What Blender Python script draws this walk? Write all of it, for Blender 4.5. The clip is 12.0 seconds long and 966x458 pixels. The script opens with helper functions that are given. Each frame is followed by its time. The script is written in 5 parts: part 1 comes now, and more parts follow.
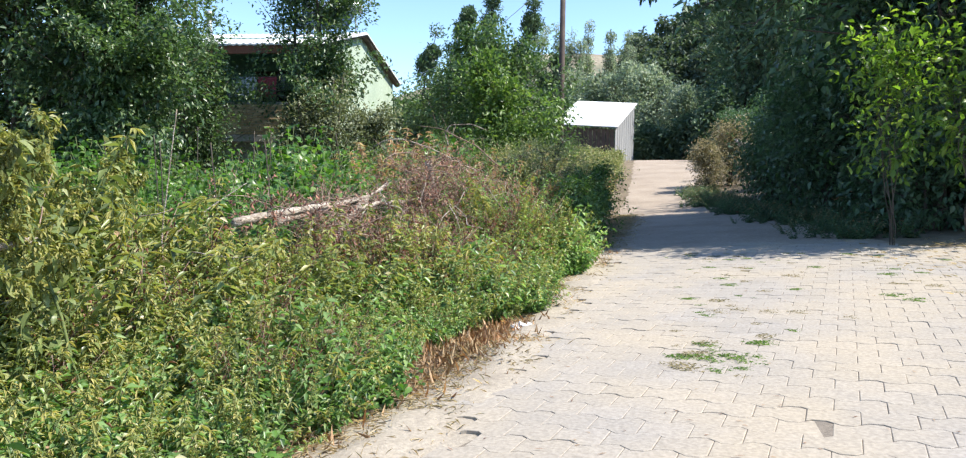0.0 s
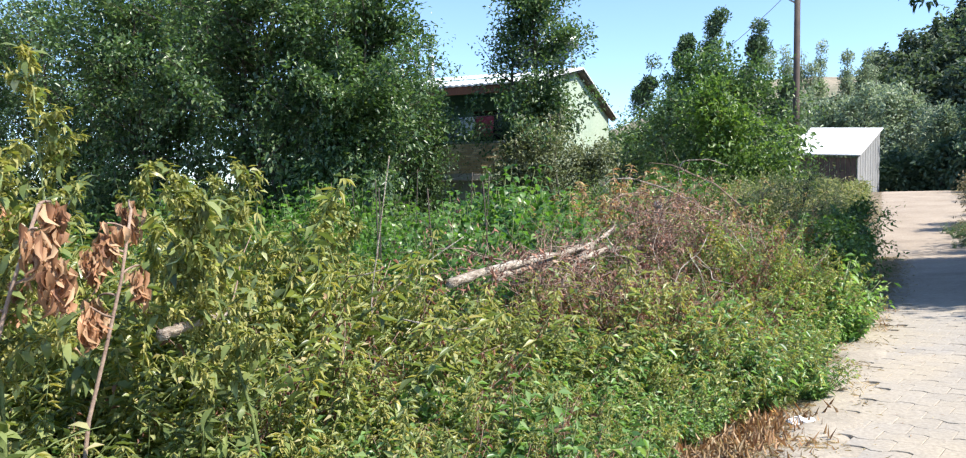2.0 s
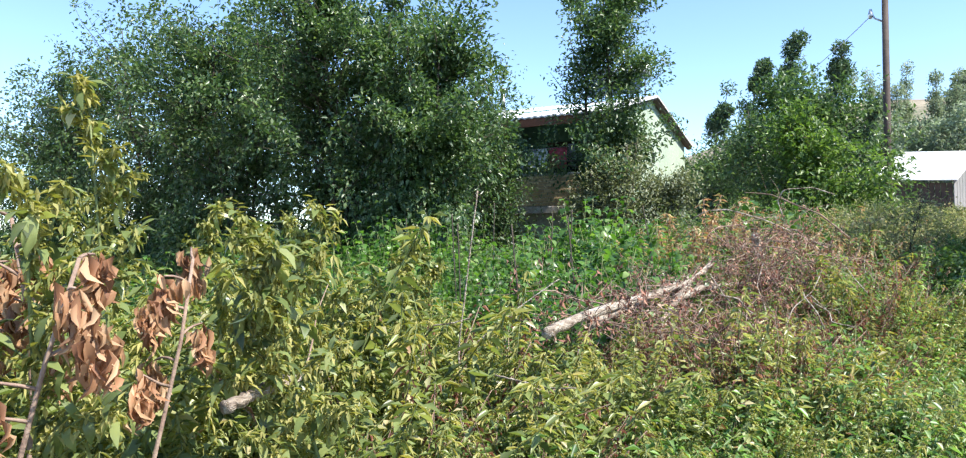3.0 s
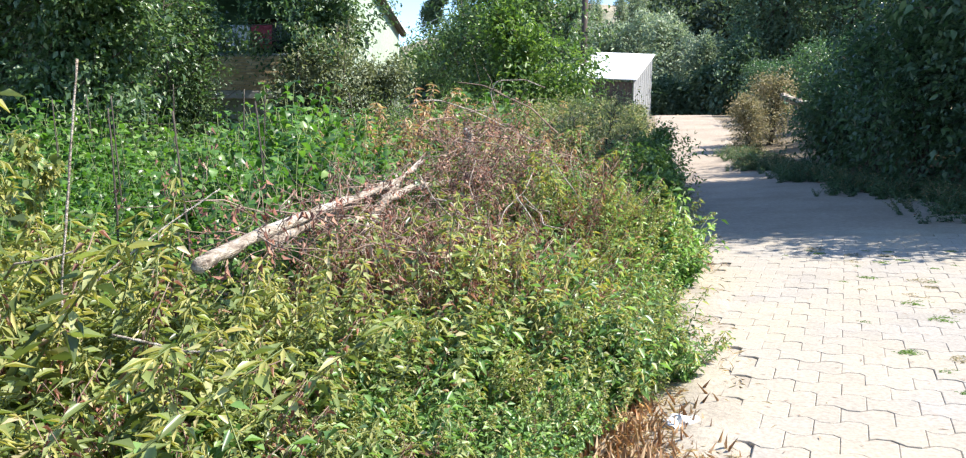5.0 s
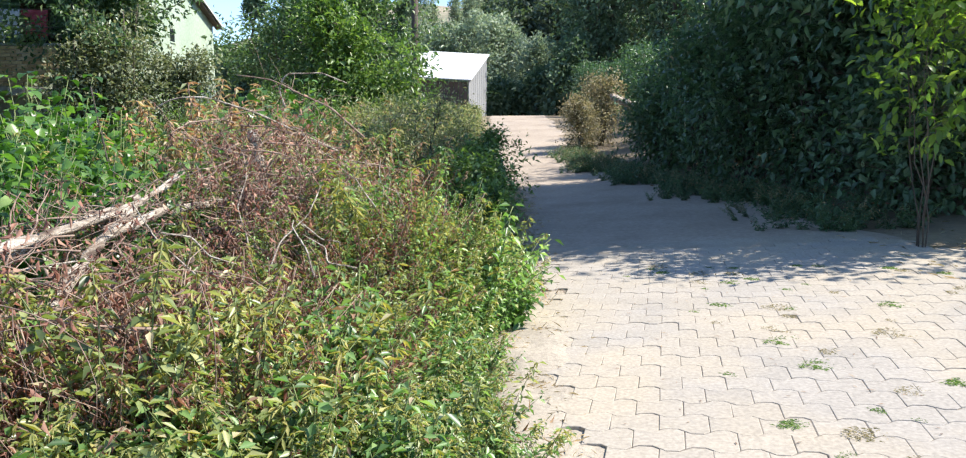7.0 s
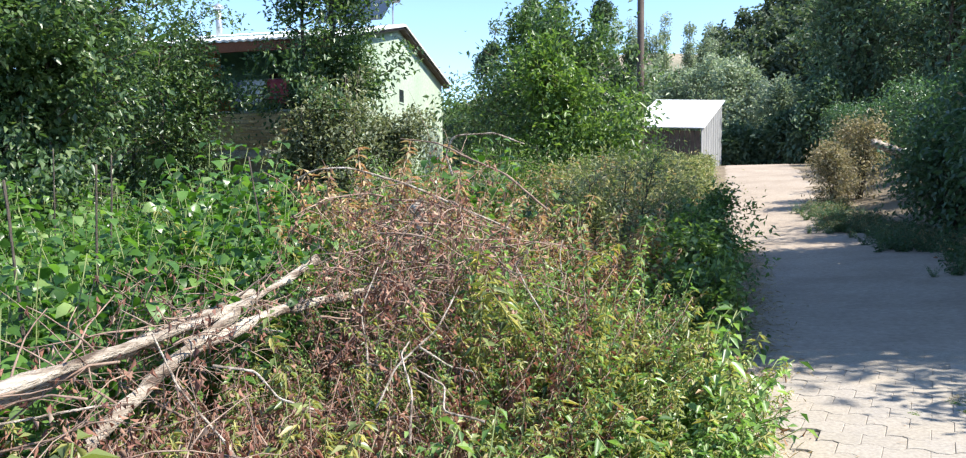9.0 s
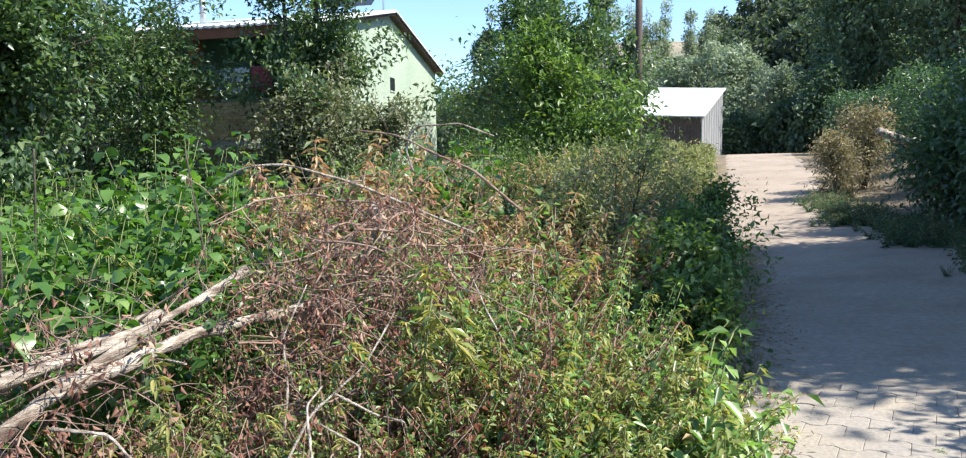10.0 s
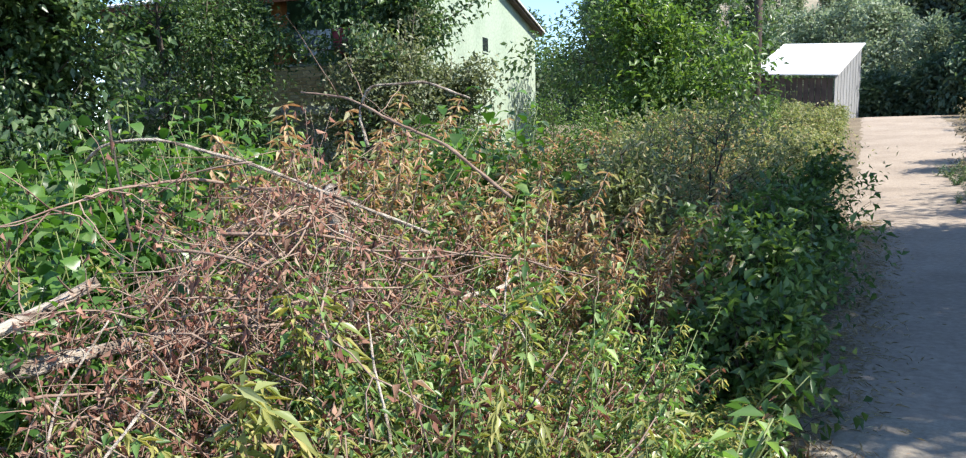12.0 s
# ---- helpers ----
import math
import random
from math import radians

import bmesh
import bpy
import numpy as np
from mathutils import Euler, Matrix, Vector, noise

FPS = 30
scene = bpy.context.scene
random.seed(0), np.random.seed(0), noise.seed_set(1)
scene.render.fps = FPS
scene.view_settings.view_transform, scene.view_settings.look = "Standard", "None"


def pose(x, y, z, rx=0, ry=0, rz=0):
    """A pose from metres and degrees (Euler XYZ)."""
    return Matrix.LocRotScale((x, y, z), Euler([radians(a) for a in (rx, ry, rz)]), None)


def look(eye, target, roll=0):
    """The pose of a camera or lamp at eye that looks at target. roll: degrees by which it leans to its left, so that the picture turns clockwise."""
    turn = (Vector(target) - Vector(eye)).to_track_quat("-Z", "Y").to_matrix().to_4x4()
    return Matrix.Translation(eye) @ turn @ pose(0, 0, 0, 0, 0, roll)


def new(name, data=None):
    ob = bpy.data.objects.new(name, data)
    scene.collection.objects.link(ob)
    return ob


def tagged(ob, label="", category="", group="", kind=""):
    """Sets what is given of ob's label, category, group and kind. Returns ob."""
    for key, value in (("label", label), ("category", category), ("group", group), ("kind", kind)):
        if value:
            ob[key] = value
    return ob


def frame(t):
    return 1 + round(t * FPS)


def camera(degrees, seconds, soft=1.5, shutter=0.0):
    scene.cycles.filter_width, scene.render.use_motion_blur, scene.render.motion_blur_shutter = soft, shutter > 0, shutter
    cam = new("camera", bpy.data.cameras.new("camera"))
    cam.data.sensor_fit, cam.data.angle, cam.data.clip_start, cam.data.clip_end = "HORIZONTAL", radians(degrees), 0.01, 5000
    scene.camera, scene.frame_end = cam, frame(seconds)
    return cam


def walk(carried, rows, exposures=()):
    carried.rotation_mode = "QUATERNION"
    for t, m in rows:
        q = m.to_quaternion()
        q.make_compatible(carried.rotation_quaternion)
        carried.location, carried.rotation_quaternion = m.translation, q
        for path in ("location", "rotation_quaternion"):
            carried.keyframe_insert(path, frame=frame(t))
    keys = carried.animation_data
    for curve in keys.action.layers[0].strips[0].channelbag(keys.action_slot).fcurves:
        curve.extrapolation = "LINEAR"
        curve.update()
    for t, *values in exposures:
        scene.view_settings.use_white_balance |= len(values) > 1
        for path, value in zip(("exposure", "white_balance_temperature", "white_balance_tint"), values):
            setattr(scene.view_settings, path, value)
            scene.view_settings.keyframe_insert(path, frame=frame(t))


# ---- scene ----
cam = camera(65.8, 12.0, soft=1.15)
PATH = [
    (0, (0.981, 0.391, 1.144), (0.22, 3.283, 0.906), 0.38),
    (0.5, (0.851, 0.554, 1.169), (0.051, 3.442, 1.028), 1.06),
    (1, (0.686, 0.708, 1.206), (-0.294, 3.54, 1.067), 0.38),
    (1.5, (0.581, 0.912, 1.192), (-0.741, 3.605, 1.15), -0.71),
    (2, (0.502, 1.157, 1.241), (-1.037, 3.731, 1.138), -0.27),
    (2.5, (0.321, 1.316, 1.239), (-1.338, 3.815, 1.25), -0.07),
    (2.7, (0.23, 1.368, 1.261), (-1.565, 3.771, 1.336), -1.29),
    (4.3, (0.021, 1.949, 1.306), (-1.313, 4.622, 1.03), 0.99),
    (4.5, (-0.034, 2.019, 1.33), (-1.294, 4.734, 1.135), -1.07),
    (5, (-0.144, 2.36, 1.303), (-0.898, 5.233, 0.881), 0.2),
    (5.5, (-0.098, 2.779, 1.318), (-0.734, 5.668, 0.82), 2.05),
    (6, (-0.086, 3.062, 1.316), (-0.601, 5.987, 0.895), 0.17),
    (6.5, (-0.092, 3.364, 1.34), (-0.327, 6.337, 1.012), -0.09),
    (6.7, (-0.042, 3.475, 1.319), (-0.142, 6.443, 0.891), -0.16),
    (8.3, (-0.167, 4.597, 1.409), (-0.858, 7.498, 1.081), -0.49),
    (8.5, (-0.15, 4.721, 1.423), (-0.891, 7.602, 1.036), -2.5),
    (9, (0.016, 5.051, 1.453), (-1.022, 7.858, 1.236), -0.84),
    (9.5, (0.045, 5.333, 1.478), (-1.087, 8.099, 1.212), -1.69),
    (9.8, (0.018, 5.539, 1.481), (-1.195, 8.275, 1.279), 0.26),
    (10, (0.016, 5.702, 1.494), (-1.025, 8.504, 1.233), -0.94),
    (10.5, (0.129, 6.06, 1.495), (-1.027, 8.82, 1.28), -2.61),
    (11, (0.23, 6.345, 1.507), (-1.137, 8.994, 1.168), -0.93),
    (11.5, (0.208, 6.727, 1.51), (-1.063, 9.426, 1.194), 0.63),
    (12, (0.199, 7.098, 1.52), (-1.267, 9.685, 1.125), -1.1),
]
walk(cam, [(t, look(e, g, r)) for t, e, g, r in PATH], [(0.0, 0.88), (2.5, 0.98), (4.5, 1.24), (6.5, 1.0), (8.5, 1.12), (9.8, 0.94), (12.0, 0.93)])

# ---- world and sun ----
SUN_EL, SUN_AZ = radians(52), radians(86)      # azimuth from +y towards +x
world = bpy.data.worlds.new("world")
scene.world = world
world.use_nodes = True
wn = world.node_tree.nodes
sky = wn.new("ShaderNodeTexSky")
sky.sky_type, sky.sun_disc, sky.sun_elevation, sky.sun_rotation = "NISHITA", False, SUN_EL, SUN_AZ
world.node_tree.links.new(sky.outputs[0], wn["Background"].inputs[0])
sky.altitude, sky.air_density, sky.dust_density, sky.ozone_density = 1400, 1.0, 0.2, 4.0
wn["Background"].inputs[1].default_value = 0.165
sun = new("sun", bpy.data.lights.new("sun", "SUN"))
sun.data.energy, sun.data.angle, sun.data.color = 5.0, radians(0.55), (1.0, 0.95, 0.86)
sun_dir = Vector((math.sin(SUN_AZ) * math.cos(SUN_EL), math.cos(SUN_AZ) * math.cos(SUN_EL), math.sin(SUN_EL)))
sun.matrix_world = look(sun_dir * 60, (0, 0, 0))


# ---- materials ----
def mat(name, rough=0.85, metal=0.0):
    m = bpy.data.materials.new(name)
    m.use_nodes = True
    b = m.node_tree.nodes["Principled BSDF"]
    b.inputs["Roughness"].default_value, b.inputs["Metallic"].default_value = rough, metal
    return m, m.node_tree, b


def ramp(nt, fac, stops):
    r = nt.nodes.new("ShaderNodeValToRGB")
    el = r.color_ramp.elements
    while len(el) < len(stops):
        el.new(0.5)
    for e, (p, c) in zip(el, stops):
        e.position, e.color = p, (*c, 1)
    nt.links.new(fac, r.inputs[0])
    return r.outputs[0]


def noise_tex(nt, scale, detail=4, rough=0.6, stretch=None, space="Object"):
    tc = nt.nodes.new("ShaderNodeTexCoord")
    n = nt.nodes.new("ShaderNodeTexNoise")
    n.inputs["Scale"].default_value, n.inputs["Detail"].default_value, n.inputs["Roughness"].default_value = scale, detail, rough
    if stretch:
        mp = nt.nodes.new("ShaderNodeMapping")
        mp.inputs["Scale"].default_value = stretch
        nt.links.new(tc.outputs[space], mp.inputs[0])
        nt.links.new(mp.outputs[0], n.inputs["Vector"])
    else:
        nt.links.new(tc.outputs[space], n.inputs["Vector"])
    return n.outputs["Fac"]


def mix(nt, fac, a, b, kind="MIX"):
    m = nt.nodes.new("ShaderNodeMix")
    m.data_type, m.blend_type = "RGBA", kind
    for sock, v in ((m.inputs[0], fac), (m.inputs[6], a), (m.inputs[7], b)):
        if isinstance(v, (int, float)):
            sock.default_value = v
        elif isinstance(v, tuple):
            sock.default_value = (*v, 1)
        else:
            nt.links.new(v, sock)
    return m.outputs[2]


def bump(nt, b, height, strength, dist=0.01):
    n = nt.nodes.new("ShaderNodeBump")
    n.inputs["Strength"].default_value, n.inputs["Distance"].default_value = strength, dist
    nt.links.new(height, n.inputs["Height"])
    nt.links.new(n.outputs[0], b.inputs["Normal"])


def surface(name, stops, scale, rough=0.85, detail_scale=None, bump_s=0.4, bump_d=0.01, metal=0.0, stretch=None):
    """A plain matt surface: large patches from a ramp, fine grain over them, and relief."""
    m, nt, b = mat(name, rough, metal)
    big = noise_tex(nt, scale, 5, 0.62, stretch)
    fine = noise_tex(nt, detail_scale or scale * 9, 4, 0.7, stretch)
    c = ramp(nt, big, stops)
    g = ramp(nt, fine, [(0.3, (0.72, 0.72, 0.72)), (0.7, (1.12, 1.12, 1.12))])
    nt.links.new(mix(nt, 1.0, c, g, "MULTIPLY"), b.inputs["Base Color"])
    bump(nt, b, fine, bump_s, bump_d)
    return m


def leaf_mat(name, stops, through_col, amount=0.35, rough=0.5, patch=0.7):
    """Leaves: each one takes its own tone, patches of the crown differ, and light comes through."""
    m, nt, b = mat(name, rough)
    geo = nt.nodes.new("ShaderNodeNewGeometry")
    c = ramp(nt, geo.outputs["Random Per Island"], stops)
    big = noise_tex(nt, patch, 3)
    c = mix(nt, 1.0, c, ramp(nt, big, [(0.3, (0.7, 0.75, 0.7)), (0.7, (1.2, 1.15, 1.1))]), "MULTIPLY")
    nt.links.new(c, b.inputs["Base Color"])
    tr = nt.nodes.new("ShaderNodeBsdfTranslucent")
    nt.links.new(mix(nt, 1.0, c, through_col, "MULTIPLY"), tr.inputs[0])
    ms = nt.nodes.new("ShaderNodeMixShader")
    ms.inputs[0].default_value = amount
    nt.links.new(b.outputs[0], ms.inputs[1])
    nt.links.new(tr.outputs[0], ms.inputs[2])
    nt.links.new(ms.outputs[0], nt.nodes["Material Output"].inputs[0])
    return m


M_SOIL = surface("garden_soil", [(0.25, (0.10, 0.075, 0.05)), (0.5, (0.20, 0.155, 0.10)), (0.75, (0.33, 0.27, 0.18))], 0.5, 0.95, 14, 0.9, 0.03)
M_DIRT = surface("dirt_road", [(0.25, (0.27, 0.215, 0.165)), (0.5, (0.37, 0.30, 0.235)), (0.8, (0.45, 0.375, 0.30))], 0.8, 0.95, 18, 0.8, 0.02)
M_JOINT = surface("joint_dirt", [(0.3, (0.15, 0.125, 0.10)), (0.7, (0.25, 0.21, 0.165))], 2.0, 0.95, 40, 0.6, 0.01)
M_SAND = surface("joint_sand", [(0.3, (0.30, 0.255, 0.20)), (0.7, (0.42, 0.365, 0.29))], 2.0, 0.95, 40, 0.6, 0.01)
M_BARK = surface("bark", [(0.3, (0.05, 0.04, 0.03)), (0.7, (0.13, 0.105, 0.08))], 6, 0.9, 40, 0.9, 0.02, stretch=(1, 1, 0.3))
M_DEADWOOD = surface("pale_dead_wood", [(0.36, (0.11, 0.075, 0.055)), (0.44, (0.30, 0.24, 0.185)), (0.56, (0.54, 0.47, 0.39)), (0.8, (0.64, 0.58, 0.50))], 16, 0.9, 60, 1.0, 0.03, stretch=(1, 0.22, 1))
M_TWIG = surface("dry_twig", [(0.3, (0.17, 0.095, 0.072)), (0.7, (0.42, 0.315, 0.24))], 7, 0.85, 60, 0.5)
M_STEM = surface("green_stem", [(0.3, (0.09, 0.13, 0.04)), (0.7, (0.20, 0.24, 0.08))], 4, 0.6, 50, 0.3)
M_RENDER = surface("pale_green_render", [(0.25, (0.33, 0.42, 0.31)), (0.55, (0.42, 0.505, 0.39)), (0.8, (0.46, 0.545, 0.43))], 0.8, 0.9, 12, 0.4, 0.01)
M_SHEET = surface("white_roof_sheet", [(0.3, (0.70, 0.71, 0.72)), (0.7, (0.84, 0.85, 0.86))], 0.7, 0.45, 8, 0.2, 0.004)
M_PLANK = surface("grey_planks", [(0.3, (0.20, 0.205, 0.21)), (0.7, (0.36, 0.365, 0.37))], 1.5, 0.85, 20, 0.6, 0.01, stretch=(6, 6, 0.6))
M_DARKWOOD = surface("dark_timber", [(0.3, (0.05, 0.035, 0.028)), (0.7, (0.12, 0.085, 0.065))], 2, 0.8, 25, 0.5)
M_RUST = surface("brown_red_paint", [(0.3, (0.20, 0.07, 0.04)), (0.7, (0.36, 0.13, 0.07))], 1.5, 0.7, 20, 0.3)

LEAF_NETTLE = leaf_mat("nettle_leaf", [(0.0, (0.068, 0.095, 0.04)), (0.3, (0.168, 0.215, 0.075)), (0.7, (0.287, 0.342, 0.13)), (0.95, (0.42, 0.43, 0.21)), (1.0, (0.56, 0.47, 0.31))], (1.32, 1.4, 0.65), 0.38, 0.34, 1.3)
LEAF_VERGE = leaf_mat("verge_leaf", [(0.0, (0.048, 0.105, 0.034)), (0.35, (0.125, 0.23, 0.07)), (0.7, (0.215, 0.345, 0.118)), (0.93, (0.34, 0.44, 0.19)), (1.0, (0.49, 0.45, 0.29))], (1.25, 1.5, 0.65), 0.38, 0.36, 1.3)
LEAF_BEAN = leaf_mat("bean_leaf", [(0.0, (0.034, 0.082, 0.018)), (0.45, (0.072, 0.162, 0.034)), (0.85, (0.14, 0.265, 0.062)), (1.0, (0.24, 0.34, 0.12))], (1.35, 1.6, 0.55), 0.40, 0.34, 1.4)
LEAF_PLUM = leaf_mat("fruit_tree_leaf", [(0.0, (0.052, 0.096, 0.05)), (0.5, (0.092, 0.155, 0.074)), (0.85, (0.145, 0.21, 0.098)), (1.0, (0.21, 0.265, 0.13))], (1.25, 1.5, 0.65), 0.36, 0.34, 0.9)
# Walnut tone is raised and blued, standing in for haze over the dark crowns.
LEAF_DARK = leaf_mat("walnut_leaf", [(0.0, (0.065, 0.112, 0.072)), (0.6, (0.10, 0.168, 0.10)), (1.0, (0.135, 0.21, 0.115))], (1.2, 1.6, 0.75), 0.3, 0.36, 0.4)
LEAF_FRESH = leaf_mat("fresh_leaf", [(0.0, (0.065, 0.125, 0.042)), (0.6, (0.125, 0.21, 0.068)), (1.0, (0.25, 0.33, 0.12))], (1.4, 1.6, 0.6), 0.38, 0.4, 0.6)
# Willow, forest and hill pine: distance haze is put into the paler, bluer tones.
LEAF_WILLOW = leaf_mat("hazy_willow_leaf", [(0.0, (0.19, 0.245, 0.175)), (0.6, (0.32, 0.385, 0.275)), (1.0, (0.45, 0.50, 0.38))], (1.1, 1.2, 0.9), 0.36, 0.55, 0.25)
LEAF_FOREST = leaf_mat("hazy_forest_leaf", [(0.0, (0.065, 0.112, 0.072)), (0.6, (0.105, 0.168, 0.102)), (1.0, (0.165, 0.225, 0.135))], (1.2, 1.4, 0.75), 0.32, 0.6, 0.08)
LEAF_PINE = leaf_mat("hazy_hill_pine_leaf", [(0.0, (0.06, 0.085, 0.06)), (0.6, (0.095, 0.13, 0.09)), (1.0, (0.14, 0.175, 0.12))], (1.2, 1.4, 0.7), 0.3, 0.7, 0.08)
LEAF_OLIVE = leaf_mat("quince_leaf", [(0.0, (0.12, 0.145, 0.085)), (0.6, (0.21, 0.24, 0.145)), (1.0, (0.32, 0.34, 0.23))], (1.2, 1.25, 0.75), 0.36, 0.5, 0.8)
LEAF_DRY = leaf_mat("dry_leaf", [(0.0, (0.12, 0.06, 0.04)), (0.5, (0.28, 0.155, 0.095)), (0.9, (0.43, 0.29, 0.18)), (1.0, (0.55, 0.43, 0.29))], (1.25, 1.05, 0.75), 0.25, 0.7, 1.5)
LEAF_WITHER = leaf_mat("withered_leaf", [(0.0, (0.22, 0.10, 0.055)), (0.5, (0.46, 0.25, 0.14)), (1.0, (0.62, 0.42, 0.27))], (1.3, 1.05, 0.7), 0.3, 0.7, 6.0)
LEAF_BRUSH = leaf_mat("brush_leaf", [(0.0, (0.12, 0.05, 0.042)), (0.5, (0.32, 0.15, 0.11)), (0.9, (0.44, 0.26, 0.195)), (1.0, (0.53, 0.42, 0.33))], (1.25, 1.05, 0.9), 0.28, 0.7, 1.5)
LEAF_STRAW = leaf_mat("straw_blade", [(0.0, (0.42, 0.33, 0.20)), (0.6, (0.60, 0.51, 0.35)), (1.0, (0.72, 0.64, 0.47))], (1.2, 1.1, 0.8), 0.25, 0.7, 1.2)
LEAF_RED = leaf_mat("reddish_dry_grass", [(0.0, (0.36, 0.20, 0.11)), (0.6, (0.52, 0.35, 0.21)), (1.0, (0.66, 0.52, 0.35))], (1.2, 1.05, 0.75), 0.35, 0.7, 1.2)
LEAF_DRYBUSH = leaf_mat("half_dry_leaf", [(0.0, (0.15, 0.16, 0.085)), (0.4, (0.28, 0.25, 0.155)), (0.75, (0.38, 0.325, 0.22)), (1.0, (0.48, 0.42, 0.30))], (1.2, 1.15, 0.85), 0.35, 0.6, 1.2)
# Sunlight on the elder is put into its bright, very translucent leaf colour.
LEAF_ELDER = leaf_mat("sunlit_elder_leaf", [(0.0, (0.09, 0.17, 0.03)), (0.6, (0.16, 0.27, 0.055)), (1.0, (0.28, 0.37, 0.10))], (1.5, 1.6, 0.5), 0.55, 0.4, 0.6)
LEAF_SCRUB = leaf_mat("scrub_leaf", [(0.0, (0.155, 0.20, 0.088)), (0.5, (0.27, 0.315, 0.15)), (0.8, (0.40, 0.395, 0.225)), (1.0, (0.50, 0.42, 0.29))], (1.3, 1.35, 0.75), 0.40, 0.55, 0.7)
FLOWER = leaf_mat("seed_tassel", [(0.0, (0.20, 0.22, 0.06)), (0.6, (0.34, 0.33, 0.11)), (1.0, (0.46, 0.42, 0.17))], (1.4, 1.4, 0.6), 0.35, 0.7, 1.0)


# ---- geometry helpers ----
def unit(a):
    return a / np.maximum(np.linalg.norm(a, axis=-1, keepdims=True), 1e-9)


class Geo:
    """Triangles by material, gathered and then written as one mesh."""

    def __init__(self):
        self.v, self.t, self.m, self.n = [], [], [], 0

    def add(self, v, t, m=0):
        self.v.append(np.asarray(v, float))
        self.t.append(np.asarray(t, int) + self.n)
        self.m.append(np.full(len(t), m, int) if np.isscalar(m) else np.asarray(m, int))
        self.n += len(v)
        return self

    def arrays(self):
        return np.concatenate(self.v), np.concatenate(self.t), np.concatenate(self.m)

    def mesh(self, name, mats, smooth=False):
        v, t, m = self.arrays()
        return tri_mesh(name, v, t, m, mats, smooth)


def tri_mesh(name, v, t, m, mats, smooth=False):
    me = bpy.data.meshes.new(name)
    me.vertices.add(len(v))
    me.vertices.foreach_set("co", v.astype(np.float32).ravel())
    me.loops.add(3 * len(t))
    me.loops.foreach_set("vertex_index", t.astype(np.int32).ravel())
    me.polygons.add(len(t))
    me.polygons.foreach_set("loop_start", np.arange(0, 3 * len(t), 3, dtype=np.int32))
    me.polygons.foreach_set("material_index", m.astype(np.int32))
    me.polygons.foreach_set("use_smooth", np.full(len(t), smooth or mats[0].name.endswith(("leaf", "blade", "grass", "tassel")), dtype=bool))
    for x in mats:
        me.materials.append(x)
    me.update(calc_edges=True)
    return me


def part(name, me, parent=None, label=""):
    ob = new(name, me)
    if parent is not None:
        ob.parent = parent
    return tagged(ob, label)


def leaves(geo, p, d, u, length, width, m=0, droop=0.15, fold=0.12, rich=True):
    """Pointed leaves at p along d, with their upper side towards u; folded at the midrib and bent down to the tip."""
    p, d, n = np.asarray(p), unit(np.asarray(d)), len(p)
    s = unit(np.cross(d, u))
    up = np.cross(s, d)
    L = np.broadcast_to(np.asarray(length, float), (n,))[:, None]
    W = np.broadcast_to(np.asarray(width, float), (n,))[:, None] / 2
    a = p
    l = p + d * L * 0.42 + s * W + up * W * fold * 2
    r = p + d * L * 0.42 - s * W + up * W * fold * 2
    t = p + d * L * (1 - droop * 0.3) - up * L * droop
    if rich:
        c = p + d * L * 0.5 + up * L * droop * 0.15
        l, r = (p + d * L * 0.28 + e * s * W * 0.92 + up * W * fold * 2 for e in (1, -1))
        l2, r2 = (p + d * L * 0.62 + e * s * W * 0.80 + up * (W * fold * 1.6 - L * droop * 0.25) for e in (1, -1))
        v = np.stack([a, l, r, c, l2, r2, t], 1).reshape(-1, 3)
        q = np.array([[0, 2, 3], [0, 3, 1], [1, 3, 4], [3, 2, 5], [4, 3, 6], [3, 5, 6]])
        k = 7
    else:
        v = np.stack([a, l, r, t], 1).reshape(-1, 3)
        q = np.array([[0, 2, 3], [0, 3, 1]])
        k = 4
    geo.add(v, (q[None] + (np.arange(n) * k)[:, None, None]).reshape(-1, 3), m)


def tube(geo, pts, rad, m=0, sides=5):
    """A tapering round stem through pts."""
    pts = np.asarray(pts, float)
    k = len(pts)
    rad = np.broadcast_to(np.asarray(rad, float), (k,))
    d = unit(np.gradient(pts, axis=0))
    ref = np.where(np.abs(d[:, 2:3]) > 0.9, np.array([[1.0, 0, 0]]), np.array([[0, 0, 1.0]]))
    s = unit(np.cross(d, ref))
    w = np.cross(s, d)
    ang = np.arange(sides) * 2 * np.pi / sides
    ring = pts[:, None] + rad[:, None, None] * (np.cos(ang)[None, :, None] * s[:, None] + np.sin(ang)[None, :, None] * w[:, None])
    i, j = np.meshgrid(np.arange(k - 1), np.arange(sides), indexing="ij")
    a, b = i * sides + j, i * sides + (j + 1) % sides
    c, e = a + sides, b + sides
    tri = np.concatenate([np.stack([a, b, e], -1).reshape(-1, 3), np.stack([a, e, c], -1).reshape(-1, 3)])
    v = np.concatenate([ring.reshape(-1, 3), pts[:1], pts[-1:]])
    n0, n1 = k * sides, k * sides + 1
    jj = np.arange(sides)
    cap0 = np.stack([np.full(sides, n0), (jj + 1) % sides, jj], -1)
    cap1 = np.stack([np.full(sides, n1), (k - 1) * sides + jj, (k - 1) * sides + (jj + 1) % sides], -1)
    geo.add(v, np.concatenate([tri, cap0, cap1]), m)


